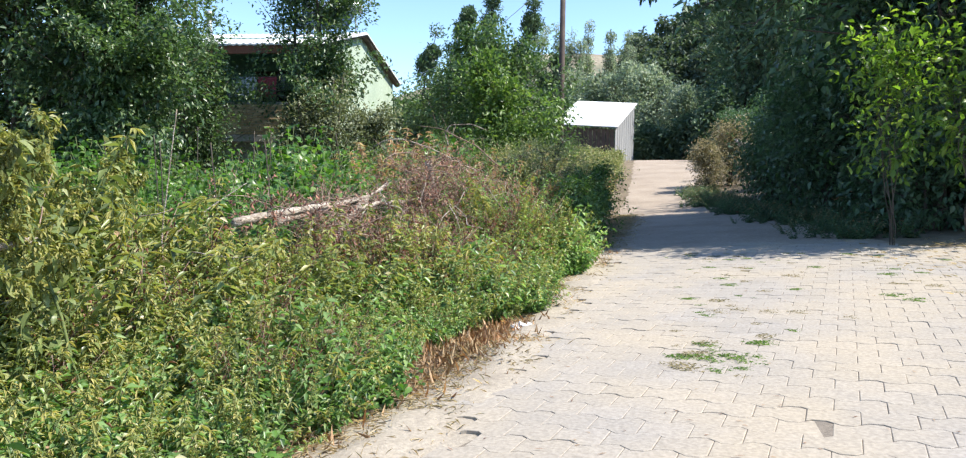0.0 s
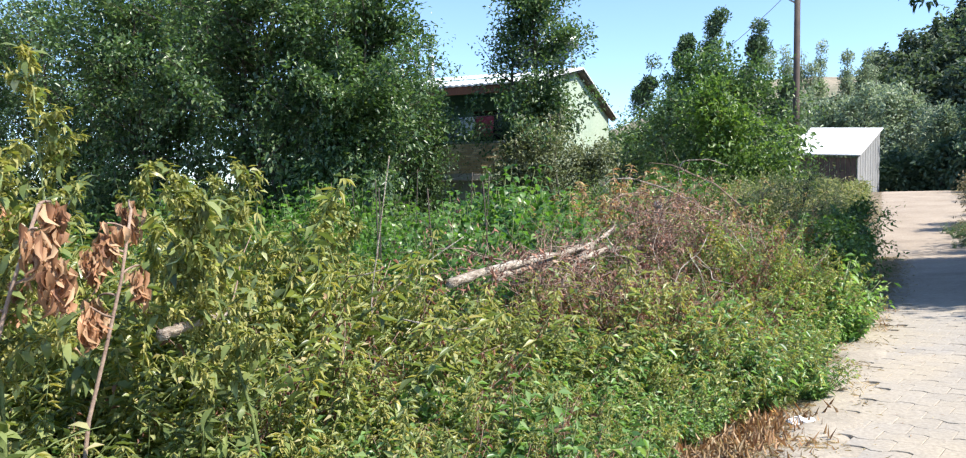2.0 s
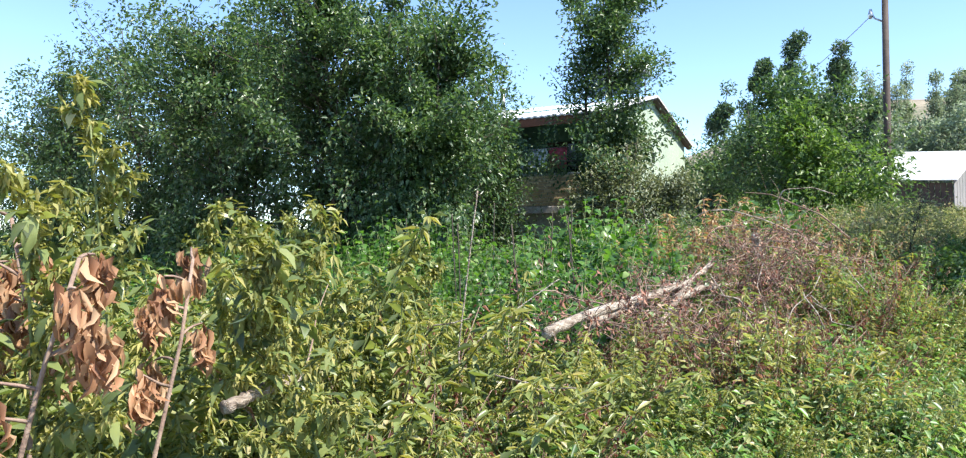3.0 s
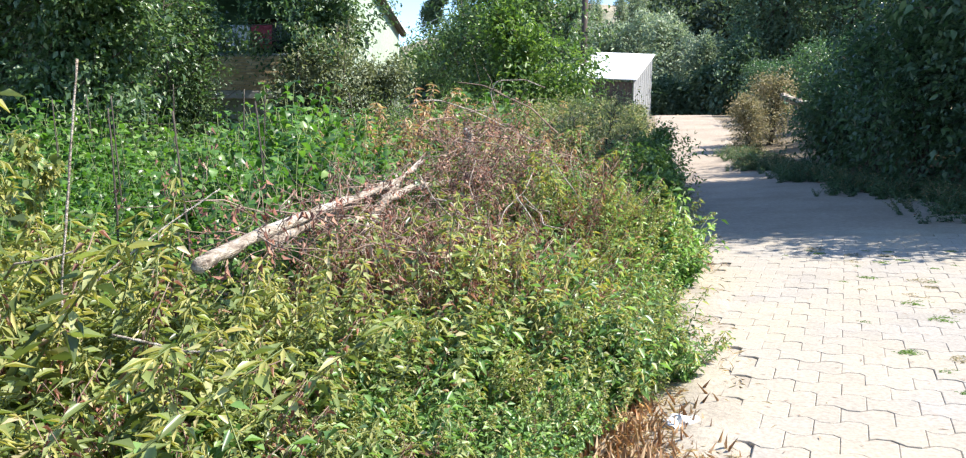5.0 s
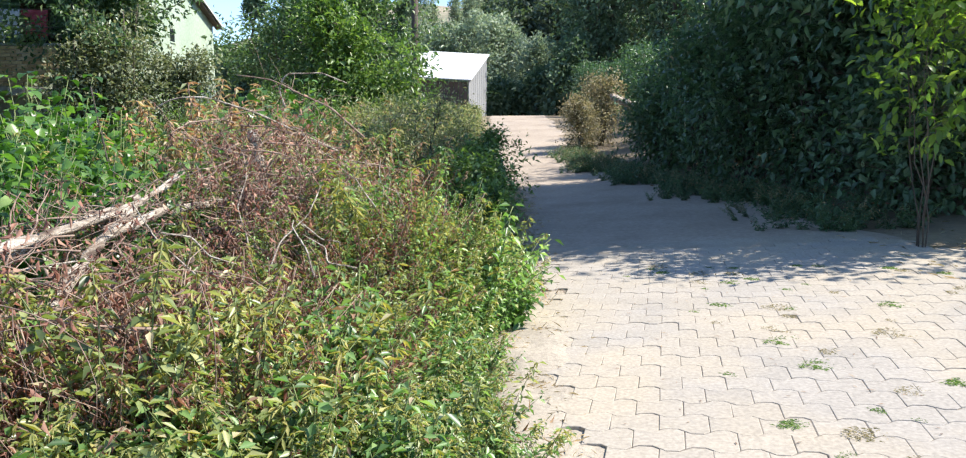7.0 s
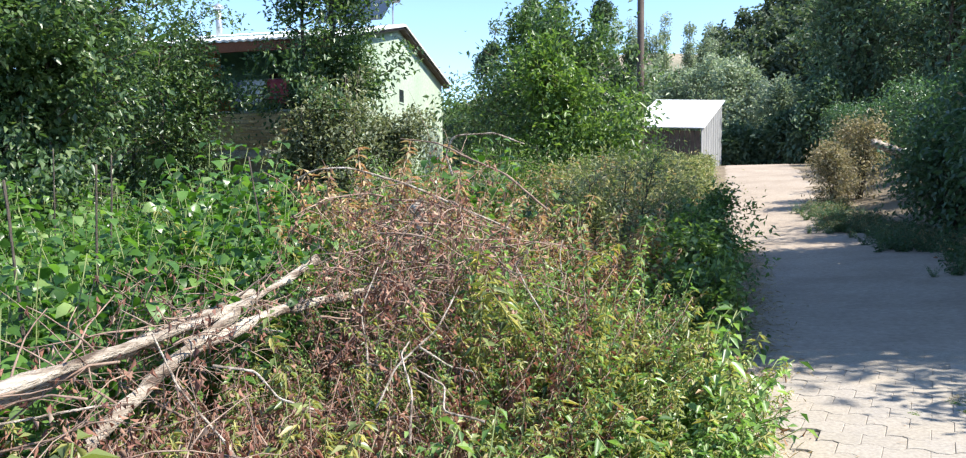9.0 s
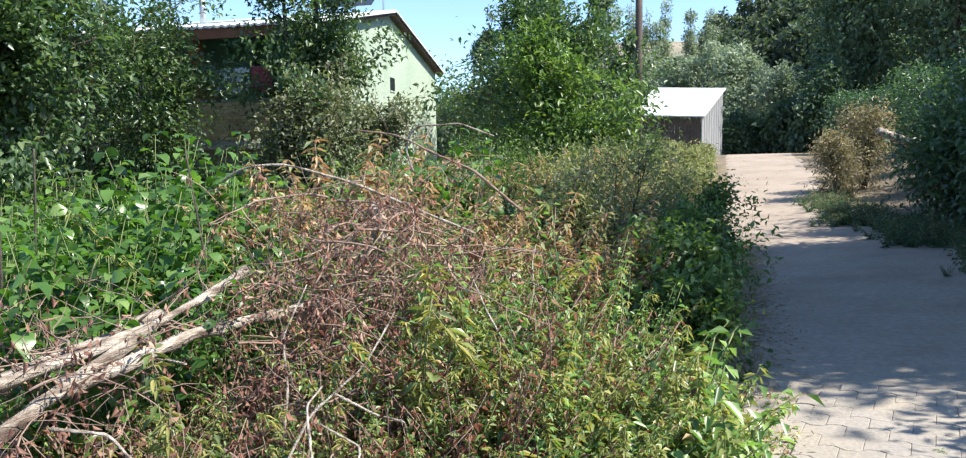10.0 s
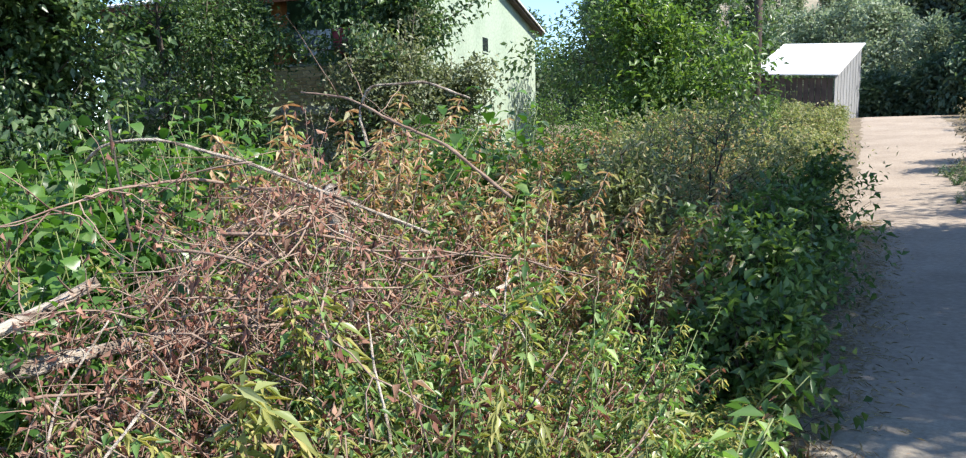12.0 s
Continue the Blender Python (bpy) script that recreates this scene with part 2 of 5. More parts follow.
def wander(rng, start, d, length, k=6, bend=0.25, lift=0.0):
    """A crooked line of k points from start along d."""
    p, q = np.array(start, float), unit(np.array(d, float))
    out = [p.copy()]
    for _ in range(k - 1):
        q = unit(q + rng.normal(0, bend, 3) * 0.5 + np.array([0, 0, lift]))
        p = p + q * length / (k - 1)
        out.append(p.copy())
    return np.array(out)


def along(line, z):
    f = z * (len(line) - 1)
    i = np.minimum(f.astype(int), len(line) - 2)
    return line[i] + (line[i + 1] - line[i]) * (f - i)[:, None]


def scatter(protos, pos, rng, scale, tilt=0.12, squash=None):
    """Copies of plant prototypes at pos, turned, leaning and scaled, as one set of triangles."""
    geo = Geo()
    kind = rng.integers(0, len(protos), len(pos))
    for i, (v, t, m) in enumerate(protos):
        idx = np.nonzero(kind == i)[0]
        if not len(idx):
            continue
        a = rng.uniform(0, 2 * np.pi, len(idx))
        sc = scale[idx]
        ca, sa = np.cos(a)[:, None], np.sin(a)[:, None]
        x = (v[None, :, 0] * ca - v[None, :, 1] * sa) * sc[:, None]
        y = (v[None, :, 0] * sa + v[None, :, 1] * ca) * sc[:, None]
        z = v[None, :, 2] * sc[:, None]
        lx, ly = np.clip(rng.normal(0, tilt, (2, len(idx), 1)), -1.5 * tilt, 1.5 * tilt)
        w = np.stack([x + lx * z, y + ly * z, z], -1) + pos[idx][:, None]
        tt = t[None] + (np.arange(len(idx)) * len(v))[:, None, None]
        geo.add(w.reshape(-1, 3), tt.reshape(-1, 3), np.tile(m, len(idx)))
    return geo


# ---- ground ----
SLOPE = math.tan(radians(4))


def ground(x, y):
    """The road falls gently to the garden, runs level, then climbs."""
    x, y = np.asarray(x, float), np.asarray(y, float)
    cross = SLOPE * np.where(x < -1.5, -1.5 + 3.0 * np.tanh((x + 1.5) / 3.0) * 0.3, np.where(x > 4.5, 4.5 + 0.6 * np.tanh((x - 4.5) / 4), x))
    t = np.clip((y - 21) / 24, 0, None)
    rise = np.where(t < 1, 1.75 * (0.3 * t + 0.7 * t * t * (3 - 2 * t)), 1.75 - 0.5 * np.clip((t - 1.06) / 0.2, 0, 1))
    rise = np.where(y > 60, 1.25 + 0.3 * np.tanh((y - 60) / 10), rise)
    bank = 0.9 * np.clip((x - 4.6 + 1.5 * np.clip((y - 12) / 5, 0, 1) - 1.2 * np.clip((11 - y) / 4, 0, 3)) / 3, 0, 1) ** 1.5
    return cross * np.clip(1 - (y - 24) / 20, 0.1, 1) + rise + bank


def spread(lo, hi, near, n):
    """Grid lines from lo to hi, close together within near."""
    a, b = near
    return np.unique(np.round(np.concatenate([-(np.geomspace(1, a - lo + 1, n)[::-1] - 1) + a, np.arange(a, b, 0.25), b + np.geomspace(1, hi - b + 1, n) - 1]), 4))


def grid_mesh(name, xs, ys, zf, m):
    X, Y = np.meshgrid(xs, ys)
    v = np.stack([X, Y, zf(X, Y)], -1).reshape(-1, 3)
    i, j = np.meshgrid(np.arange(len(ys) - 1), np.arange(len(xs) - 1), indexing="ij")
    a = i * len(xs) + j
    t = np.concatenate([np.stack([a, a + 1, a + len(xs) + 1], -1).reshape(-1, 3), np.stack([a, a + len(xs) + 1, a + len(xs)], -1).reshape(-1, 3)])
    return tri_mesh(name, v, t, np.zeros(len(t), int), [m], True)


tagged(new("ground", grid_mesh("ground", spread(-900, 900, (-8, 8), 26), spread(-900, 900, (-3, 40), 26), ground, M_SOIL)), "dry earth of the garden and verges with sparse litter", "ground", kind="structure")


def road_left(y):
    return -0.25 * np.clip((4.4 - y) / 1.5, 0, 1) - 0.12 * np.clip((y - 12) / 10, 0, 1) - 0.35 * np.clip((y - 17) / 6, 0, 1) - 0.9 * np.clip((y - 26) / 20, 0, 1) + 0.02


def road_right(y):
    y = np.asarray(y, float)
    return 3.3 + 3.2 * np.clip((10.5 - y) / 3, 0, 1) - 0.5 * np.clip((y - 12) / 3, 0, 1) - 1.4 * np.clip((y - 16) / 8, 0, 1) - 0.3 * np.clip((y - 32) / 12, 0, 1)


def road_sheet(name, y0, y1, m, lift, inset=0.0):
    geo = Geo()
    ys = np.arange(y0, y1 + 0.01, 0.3)
    k = 18
    rng = np.random.default_rng(5)
    L = road_left(ys) - inset + rng.normal(0, 0.05, len(ys))
    R = road_right(ys) + inset + rng.normal(0, 0.10, len(ys))
    s = np.linspace(0, 1, k)
    X = L[:, None] * (1 - s) + R[:, None] * s
    Y = np.repeat(ys[:, None], k, 1)
    Z = ground(X, Y) + lift - 0.02 * ((s == 0) | (s == 1))
    v = np.stack([X, Y, Z], -1).reshape(-1, 3)
    i, j = np.meshgrid(np.arange(len(ys) - 1), np.arange(k - 1), indexing="ij")
    a = i * k + j
    t = np.concatenate([np.stack([a, a + 1, a + k + 1], -1).reshape(-1, 3), np.stack([a, a + k + 1, a + k], -1).reshape(-1, 3)])
    return tri_mesh(name, v, t, np.zeros(len(t), int), [m], True)


tagged(new("road", road_sheet("road", -8, 47, M_DIRT, 0.012, 0.35)), "dusty pale dirt track climbing towards the shed", "road", kind="structure")


# ---- trees and bushes ----
def tree(name, label, base, height, spread_r, mats, n_leaf, leaf_len, seed, stems=3, foot=0.15, trunk_r=0.07, category="tree",
         shape=lambda s: np.sin(np.pi * np.clip(s, 0, 1) ** 0.75) ** 0.7, lean=(0, 0), rich=False, group="", clump=0.16, wide=0.5):
    """Stems with crooked limbs, and a crown of separate leaves clumped round the twigs."""
    rng = np.random.default_rng(seed)
    wood, crown = Geo(), Geo()
    nodes = []
    for s in range(stems):
        a = rng.uniform(0, 2 * np.pi)
        off = np.array([np.cos(a), np.sin(a), 0]) * (0.25 * spread_r if stems > 1 else 0.0)
        k = 9
        line = np.array([off * 0.3 + off * q * 1.6 + np.array([lean[0], lean[1], 0]) * q * height * q + np.array([0, 0, height * q * (0.97 if s == 0 else rng.uniform(0.8, 0.95))]) + rng.normal(0, 0.035 * height / 4, 3) * (q > 0) for q in np.linspace(0, 1, k)])
        line[0, 2] = -0.25
        tube(wood, line, np.linspace(trunk_r, trunk_r * 0.15, k), 0, 7)
        for b in range(int(11 + 2 * height)):
            f = rng.uniform(foot, 0.98)
            i = min(int(f * (k - 1)), k - 2)
            st = line[i] + (line[i + 1] - line[i]) * (f * (k - 1) - i)
            rr = spread_r * float(shape((f - foot) / (1 - foot))) * rng.uniform(0.3, 1.3)
            a = rng.uniform(0, 2 * np.pi)
            limb = wander(rng, st, (np.cos(a), np.sin(a), rng.uniform(0.15, 0.9)), max(rr, 0.15) * 1.1, 6, 0.3, 0.04)
            tube(wood, limb, np.linspace(trunk_r * 0.3, trunk_r * 0.06, 6), 0, 4 if base[1] < 17 else 3)
            nodes.extend(limb[2:])
            for _ in range(4 if base[1] < 17 else 3):
                q = limb[rng.integers(1, 6)]
                tw = wander(rng, q, rng.normal(0, 1, 3) + np.array([0, 0, 0.3]), rr * rng.uniform(0.25, 0.55) + 0.1, 4, 0.4)
                if base[1] < 16 and spread_r < 2.6:
                    tube(wood, tw, np.linspace(trunk_r * 0.09, trunk_r * 0.03, 4), 0, 3)
                nodes.extend(tw[1:])
    nodes = np.array(nodes)
    weight = np.repeat(rng.exponential(1.0, len(nodes) // 8 + 1) + 0.12, 8)[:len(nodes)]
    pick = rng.choice(len(nodes), n_leaf, p=weight / weight.sum())
    off = rng.normal(0, 1, (n_leaf, 3))
    off *= np.minimum(1, 1.5 / np.linalg.norm(off, axis=1))[:, None]
    p = nodes[pick] + off * clump * 1.1 * min(1, spread_r)
    p = p[p[:, 2] > 0.05]
    n = len(p)
    mid = np.array([lean[0] * height * 0.4, lean[1] * height * 0.4, height * 0.5])
    d = unit(p - mid) * 0.6 + rng.normal(0, 0.8, (n, 3)) + np.array([0, 0, -0.25])
    u = rng.normal(0, 0.55, (n, 3)) + np.array([0, 0, 1.0])
    ln = leaf_len * rng.uniform(0.6, 1.3, n)
    leaves(crown, p, d, u, ln, ln * wide, 0, 0.2, 0.2, rich)
    ob = new(name)
    ob.location = (base[0], base[1], float(ground(base[0], base[1])))
    part("trunk", wood.mesh("trunk", [M_BARK], True), ob, "dark bare stems and limbs")
    part("crown", crown.mesh("crown", mats[:1]), ob)
    return tagged(ob, label, category, group)


ROUND = lambda s: np.sin(np.pi * np.clip(s, 0, 1) ** 0.75) ** 0.7
COLUMN = lambda s: np.clip(np.sin(np.pi * np.clip(s * 0.93 + 0.05, 0, 1)), 0, 1) ** 0.45
OVERHANG = lambda s: np.clip(np.sin(np.pi * np.clip(s * 0.78 + 0.2, 0, 1)), 0.1, 1) ** 0.6
BUSHY = lambda s: np.clip(1.05 - np.asarray(s) ** 2.2, 0.1, 1)

# ---- fruit trees at the back of the garden ----
FRUIT = "leafy dark green plum tree with several thin stems"
for i, (x, y, h, r, st) in enumerate([(-9.7, 12.6, 5.9, 1.45, 5), (-12.0, 13.0, 7.4, 2.3, 5), (-15.6, 12.8, 7.6, 2.4, 5), (-19.6, 13.2, 7.6, 2.3, 5), (-22.6, 11.6, 7.0, 2.2, 5), (-28.0, 12.5, 5.6, 2.6, 3), (-17.6, 16.2, 7.6, 2.4, 3), (-24.5, 14.5, 6.2, 2.6, 3), (-14.2, 18.5, 7.0, 2.3, 3)]):
    tree("fruit_tree", FRUIT, (x, y), h, r, [LEAF_PLUM], (32000, 40000, 40000, 24000, 20000)[i] if i < 5 else 12000, 0.125, 20 + i, st, 0.05, 0.055, shape=COLUMN, group="plum trees behind the garden", clump=0.15)
tree("pear_tree", "slender leafy tree in front of the house wall", (-9.1, 19.6), 8.6, 1.4, [LEAF_PLUM], 30000, 0.12, 31, 3, 0.12, 0.08, shape=COLUMN, clump=0.2)
tree("pear_tree", "small leafy tree in front of the veranda", (-11.3, 17.6), 4.7, 1.0, [LEAF_PLUM], 9000, 0.105, 32, 3, 0.15, 0.05, shape=COLUMN, clump=0.2)

for i, (x, y, h, r) in enumerate([(-7.9, 18.3, 3.9, 0.85), (-7.0, 18.8, 3.2, 0.75), (-8.6, 18.0, 3.3, 0.8)]):
    tree("quince_tree", "small grey-olive sunlit tree in front of the gable", (x, y), h, r, [LEAF_OLIVE], 6500, 0.10, 34 + i, 4, 0.12, 0.04, shape=ROUND, group="quince trees by the house", clump=0.2)

# ---- trees between the house and the shed ----
tree("hedge_tree", "dense dark green tree beside the house", (-7.5, 30.5), 6.0, 2.2, [LEAF_PLUM], 15000, 0.16, 41, 4, 0.03, 0.08, shape=ROUND, clump=0.3)
tree("hedge_tree", "dense dark green tree beside the house", (-5.3, 25.8), 5.8, 2.2, [LEAF_PLUM], 16000, 0.16, 42, 4, 0.03, 0.08, shape=ROUND, clump=0.3)
tree("walnut_sapling", "young walnut tree with bright yellow-green leaves", (-4.0, 23.0), 4.6, 1.7, [LEAF_FRESH], 12000, 0.17, 43, 3, 0.1, 0.06, shape=ROUND, clump=0.24, wide=0.42)
SPIRE = lambda s: np.clip(1.0 - np.asarray(s), 0.05, 1) ** 0.75
for i, (x, y, h) in enumerate([(-11.3, 45, 11.2), (-13.3, 45.5, 9.6), (-9.0, 45, 9.7), (-15.4, 46, 8.4), (-12.2, 48, 7.4), (-10.0, 47, 7.4), (-7.2, 46, 7.0)]):
    tree("poplar", "dark green poplar bent over by the wind", (x, y), h, 1.15, [LEAF_FOREST], 8000, 0.23, 50 + i, 1, 0.05, 0.12, shape=SPIRE, lean=(0.16, 0), group="poplars behind the shed", clump=0.26, wide=0.4)
for i, (x, y, h) in enumerate([(-12.4, 75, 14.2), (-10.9, 76, 15.0), (-9.4, 75, 14.0), (-7.9, 77, 14.6), (-6.4, 75, 13.4), (-5.0, 77, 13.8), (-14.0, 76, 13.6), (-3.4, 76, 12.0)]):
    tree("pale_poplar", "thin grey-green poplar behind the shed, paled by painted haze", (x, y), h, 1.0, [LEAF_WILLOW], 5200, 0.26, 60 + i, 2, 0.05, 0.1, shape=SPIRE, group="pale poplars beyond the track", clump=0.3, wide=0.36)

# ---- shade trees on the bank beside the track ----
SHADE = "large dense dark green walnut tree shading the track"
# The last tree is an addition, mostly unseen, that fills gaps in the shade.
for i, (x, y, h, r, n, foot) in enumerate([(5.15, 13.8, 6.8, 3.5, 46000, 0.15), (5.8, 17.0, 6.2, 2.8, 30000, 0.08), (8.6, 13.6, 8.0, 3.3, 22000, 0.03), (10.5, 18.5, 8.5, 3.4, 10000, 0.03), (13.0, 14.5, 9.0, 3.6, 9000, 0.03), (6.9, 22.3, 6.6, 2.5, 15000, 0.05), (9.2, 25.8, 7.5, 2.9, 12000, 0.03), (10.0, 30.0, 7.5, 2.8, 10000, 0.03), (9.4, 36.0, 7.5, 2.6, 9000, 0.03), (17.0, 12.0, 8.0, 3.4, 6000, 0.03), (6.8, 12.6, 6.6, 2.3, 16000, 0.10)]):
    tree("walnut_tree", SHADE, (x, y), h, r, [LEAF_DARK], n, 0.17, 70 + i, 4, foot, 0.13, shape=OVERHANG if foot > 0.1 else BUSHY, group="walnut trees along the bank", clump=0.4, wide=0.45)
for i, (x, y, h, r, n) in enumerate([(5.2, 53, 13.0, 2.7, 9000), (9.0, 52, 14.0, 3.4, 9000), (13.5, 50, 14.0, 3.6, 7000), (6.6, 60, 15.0, 3.2, 7000), (18.0, 48, 13.0, 3.8, 6000)]):
    tree("hill_tree", "tall dark green tree at the foot of the hill", (x, y), h, r, [LEAF_FOREST], n, 0.34, 100 + i, 3, 0.05, 0.16, shape=ROUND, group="tall trees at the foot of the hill", clump=0.5, wide=0.5)


def hanging_bough():
    """The lowest boughs of the nearest walnut, reaching out over the track."""
    rng = np.random.default_rng(77)
    wood, crown = Geo(), Geo()
    # The last three tips are added, mostly unseen, to bring the shade nearer.
    for tip in ((-0.05, 12.6, 4.25), (0.5, 12.2, 4.0), (0.9, 12.9, 4.7), (0.35, 13.2, 4.75), (1.2, 12.5, 3.6), (2.3, 10.6, 3.3), (1.9, 10.9, 3.0), (1.7, 10.4, 3.5)):
        st, tip = np.array((4.6, 13.9, 4.4)), np.array(tip)
        q = np.linspace(0, 1, 12)[:, None]
        ln = st + (tip - st) * q + np.array((0, 0, 0.9)) * np.sin(np.pi * q) * 0.6 + rng.normal(0, 0.05, (12, 3)) * (q > 0)
        tube(wood, ln, np.linspace(0.05, 0.008, 12), 0, 6)
        for _ in range(16):
            tw = wander(rng, along(ln, rng.uniform(0.45, 1, 1))[0], rng.normal(0, 1, 3) + np.array((-0.6, 0, -0.1)), rng.uniform(0.25, 0.6), 5, 0.3, -0.05)
            tube(wood, tw, np.linspace(0.007, 0.002, 5), 0, 3)
            n = 34
            p = along(tw, rng.uniform(0.2, 1, n)) + rng.normal(0, 0.06, (n, 3))
            size = rng.uniform(0.09, 0.17, n)
            leaves(crown, p, rng.normal(0, 0.8, (n, 3)) + np.array((-0.2, 0, -0.3)), rng.normal(0, 0.5, (n, 3)) + np.array((0, 0, 1.0)), size, size * 0.42, 0, 0.2, 0.2, False)
    ob = new("overhanging_bough")
    for child, g, m in (("limb", wood, M_BARK), ("foliage", crown, LEAF_DARK)):
        part(child, g.mesh(child, [m]), ob)
    tagged(ob, "dark leafy walnut boughs hanging out over the track, three of them added to cast shade", "bough")


hanging_bough()
for i, (x, y, h, r) in enumerate([(4.5, 12.5, 1.7, 1.0), (5.8, 12.0, 2.3, 1.1), (4.3, 14.6, 2.6, 1.1), (3.8, 16.4, 2.8, 1.0), (3.5, 18.4, 2.9, 1.0), (4.6, 15.6, 3.2, 1.2), (4.4, 19.4, 3.4, 1.2), (7.2, 11.6, 2.6, 1.4), (9.2, 10.8, 2.6, 1.5), (3.3, 21.0, 2.2, 0.9), (4.2, 23.0, 2.6, 1.0), (5.2, 27.0, 2.4, 1.2), (5.0, 31.0, 2.8, 1.4), (4.4, 34.5, 2.6, 1.3), (4.2, 38.5, 2.4, 1.3), (3.9, 42.5, 2.4, 1.2), (4.8, 20.0, 2.4, 1.1), (5.6, 24.0, 3.0, 1.3)]):
    tree("undergrowth_bush", "dark shaded bush under the walnut trees", (x, y), h, r, [LEAF_DARK], 5200, 0.12, 120 + i, 5, 0.0, 0.03, "bush", BUSHY, group="bushes on the bank", clump=0.3)
for x, y, h, r, n, seed in ((3.5, 10.25, 2.6, 0.75, 1100, 140), (4.3, 10.1, 3.0, 0.85, 1200, 143)):
    tree("elder_shrub", "sunlit shrub with bright green leaves at the bank's edge", (x, y), h, r, [LEAF_ELDER], n, 0.11, seed, 5, 0.4, 0.007, "shrub", ROUND, rich=True, group="elder shrubs at the bank", clump=0.2, wide=0.42)
tree("dry_bush", "straw-coloured half-dry bush beside the track", (1.95, 27.2), 1.8, 0.62, [LEAF_DRYBUSH], 4500, 0.10, 141, 5, 0.0, 0.03, "bush", BUSHY, clump=0.3, wide=0.35)
tree("dry_bush", "straw-coloured half-dry bush beside the track", (2.7, 28.8), 2.4, 0.75, [LEAF_DRYBUSH], 4500, 0.11, 142, 5, 0.0, 0.03, "bush", BUSHY, clump=0.3, wide=0.35)

# ---- bushes along the garden side of the track ----
for i, (x, y, h, r, m, n) in enumerate([(-0.42, 10.7, 0.8, 0.36, LEAF_FRESH, 3600), (-0.55, 11.4, 1.1, 0.45, LEAF_FRESH, 4200), (-0.5, 12.6, 1.2, 0.45, LEAF_FRESH, 4200), (-0.6, 14.2, 1.3, 0.5, LEAF_FRESH, 4000)]):
    tree("roadside_bush", "dark green bush in the shade at the track's edge", (x, y), h, r, [m], n, 0.065, 150 + i, 7, 0.0, 0.02, "bush", BUSHY, group="bushes along the track", clump=0.11)
for i, (x, y, h, r, m) in enumerate([(-1.25, 12.0, 1.5, 0.5, LEAF_SCRUB), (-1.75, 12.6, 1.55, 0.6, LEAF_SCRUB), (-1.4, 13.4, 1.8, 0.75, LEAF_SCRUB), (-2.0, 15.0, 1.8, 0.9, LEAF_SCRUB), (-1.3, 16.6, 1.5, 0.8, LEAF_SCRUB), (-2.9, 13.6, 1.6, 0.9, LEAF_FRESH), (-3.2, 17.0, 2.1, 1.1, LEAF_FRESH), (-1.6, 19.0, 1.5, 0.9, LEAF_SCRUB), (-2.9, 20.6, 2.0, 1.1, LEAF_SCRUB), (-1.7, 22.0, 1.3, 0.8, LEAF_SCRUB), (-4.8, 18.5, 2.2, 1.2, LEAF_FRESH), (-2.2, 25.0, 1.4, 0.9, LEAF_SCRUB), (-3.4, 27.5, 1.7, 1.1, LEAF_FRESH), (-2.4, 31.0, 1.2, 0.9, LEAF_SCRUB), (-3.4, 35.0, 1.0, 0.9, LEAF_SCRUB), (-3.7, 40.0, 0.8, 0.7, LEAF_SCRUB), (-5.2, 41.0, 1.0, 1.0, LEAF_FRESH), (-5.0, 15.4, 1.8, 1.0, LEAF_FRESH), (-1.75, 29.0, 0.8, 0.5, LEAF_SCRUB), (-1.95, 32.5, 0.8, 0.55, LEAF_SCRUB), (-2.15, 36.0, 0.8, 0.55, LEAF_SCRUB), (-2.3, 39.0, 0.7, 0.5, LEAF_SCRUB)]):
    tree("scrub_bush", "sunlit bush of thin twigs and yellow-green leaves", (x, y), h, r, [m], 5500 if y < 24 else 2600, 0.06 if y < 20 else 0.11, 160 + i, 6, 0.0, 0.022, "bush", BUSHY, group="scrub along the track", clump=0.13, wide=0.34)

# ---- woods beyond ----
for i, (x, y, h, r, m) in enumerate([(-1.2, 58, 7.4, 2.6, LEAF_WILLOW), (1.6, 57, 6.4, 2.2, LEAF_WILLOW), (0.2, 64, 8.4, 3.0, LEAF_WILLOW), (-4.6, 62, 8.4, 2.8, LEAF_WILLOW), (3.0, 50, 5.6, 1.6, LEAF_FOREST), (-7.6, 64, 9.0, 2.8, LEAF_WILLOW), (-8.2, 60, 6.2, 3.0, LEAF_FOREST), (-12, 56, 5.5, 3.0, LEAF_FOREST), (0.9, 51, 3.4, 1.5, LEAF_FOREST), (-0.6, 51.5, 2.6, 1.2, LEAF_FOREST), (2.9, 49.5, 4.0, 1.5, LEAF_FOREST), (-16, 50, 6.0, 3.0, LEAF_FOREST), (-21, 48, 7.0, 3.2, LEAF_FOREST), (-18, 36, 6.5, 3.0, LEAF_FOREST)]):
    tree("willow_tree" if m is LEAF_WILLOW else "scrub_tree", "grey-green bushy willow at the end of the track, paled by painted haze" if m is LEAF_WILLOW else "bushy green tree behind the shed and house", (x, y), h, r, [m], 5000, 0.30, 90 + i, 3, 0.03, 0.1, shape=BUSHY, group="trees at the end of the track", clump=0.35)


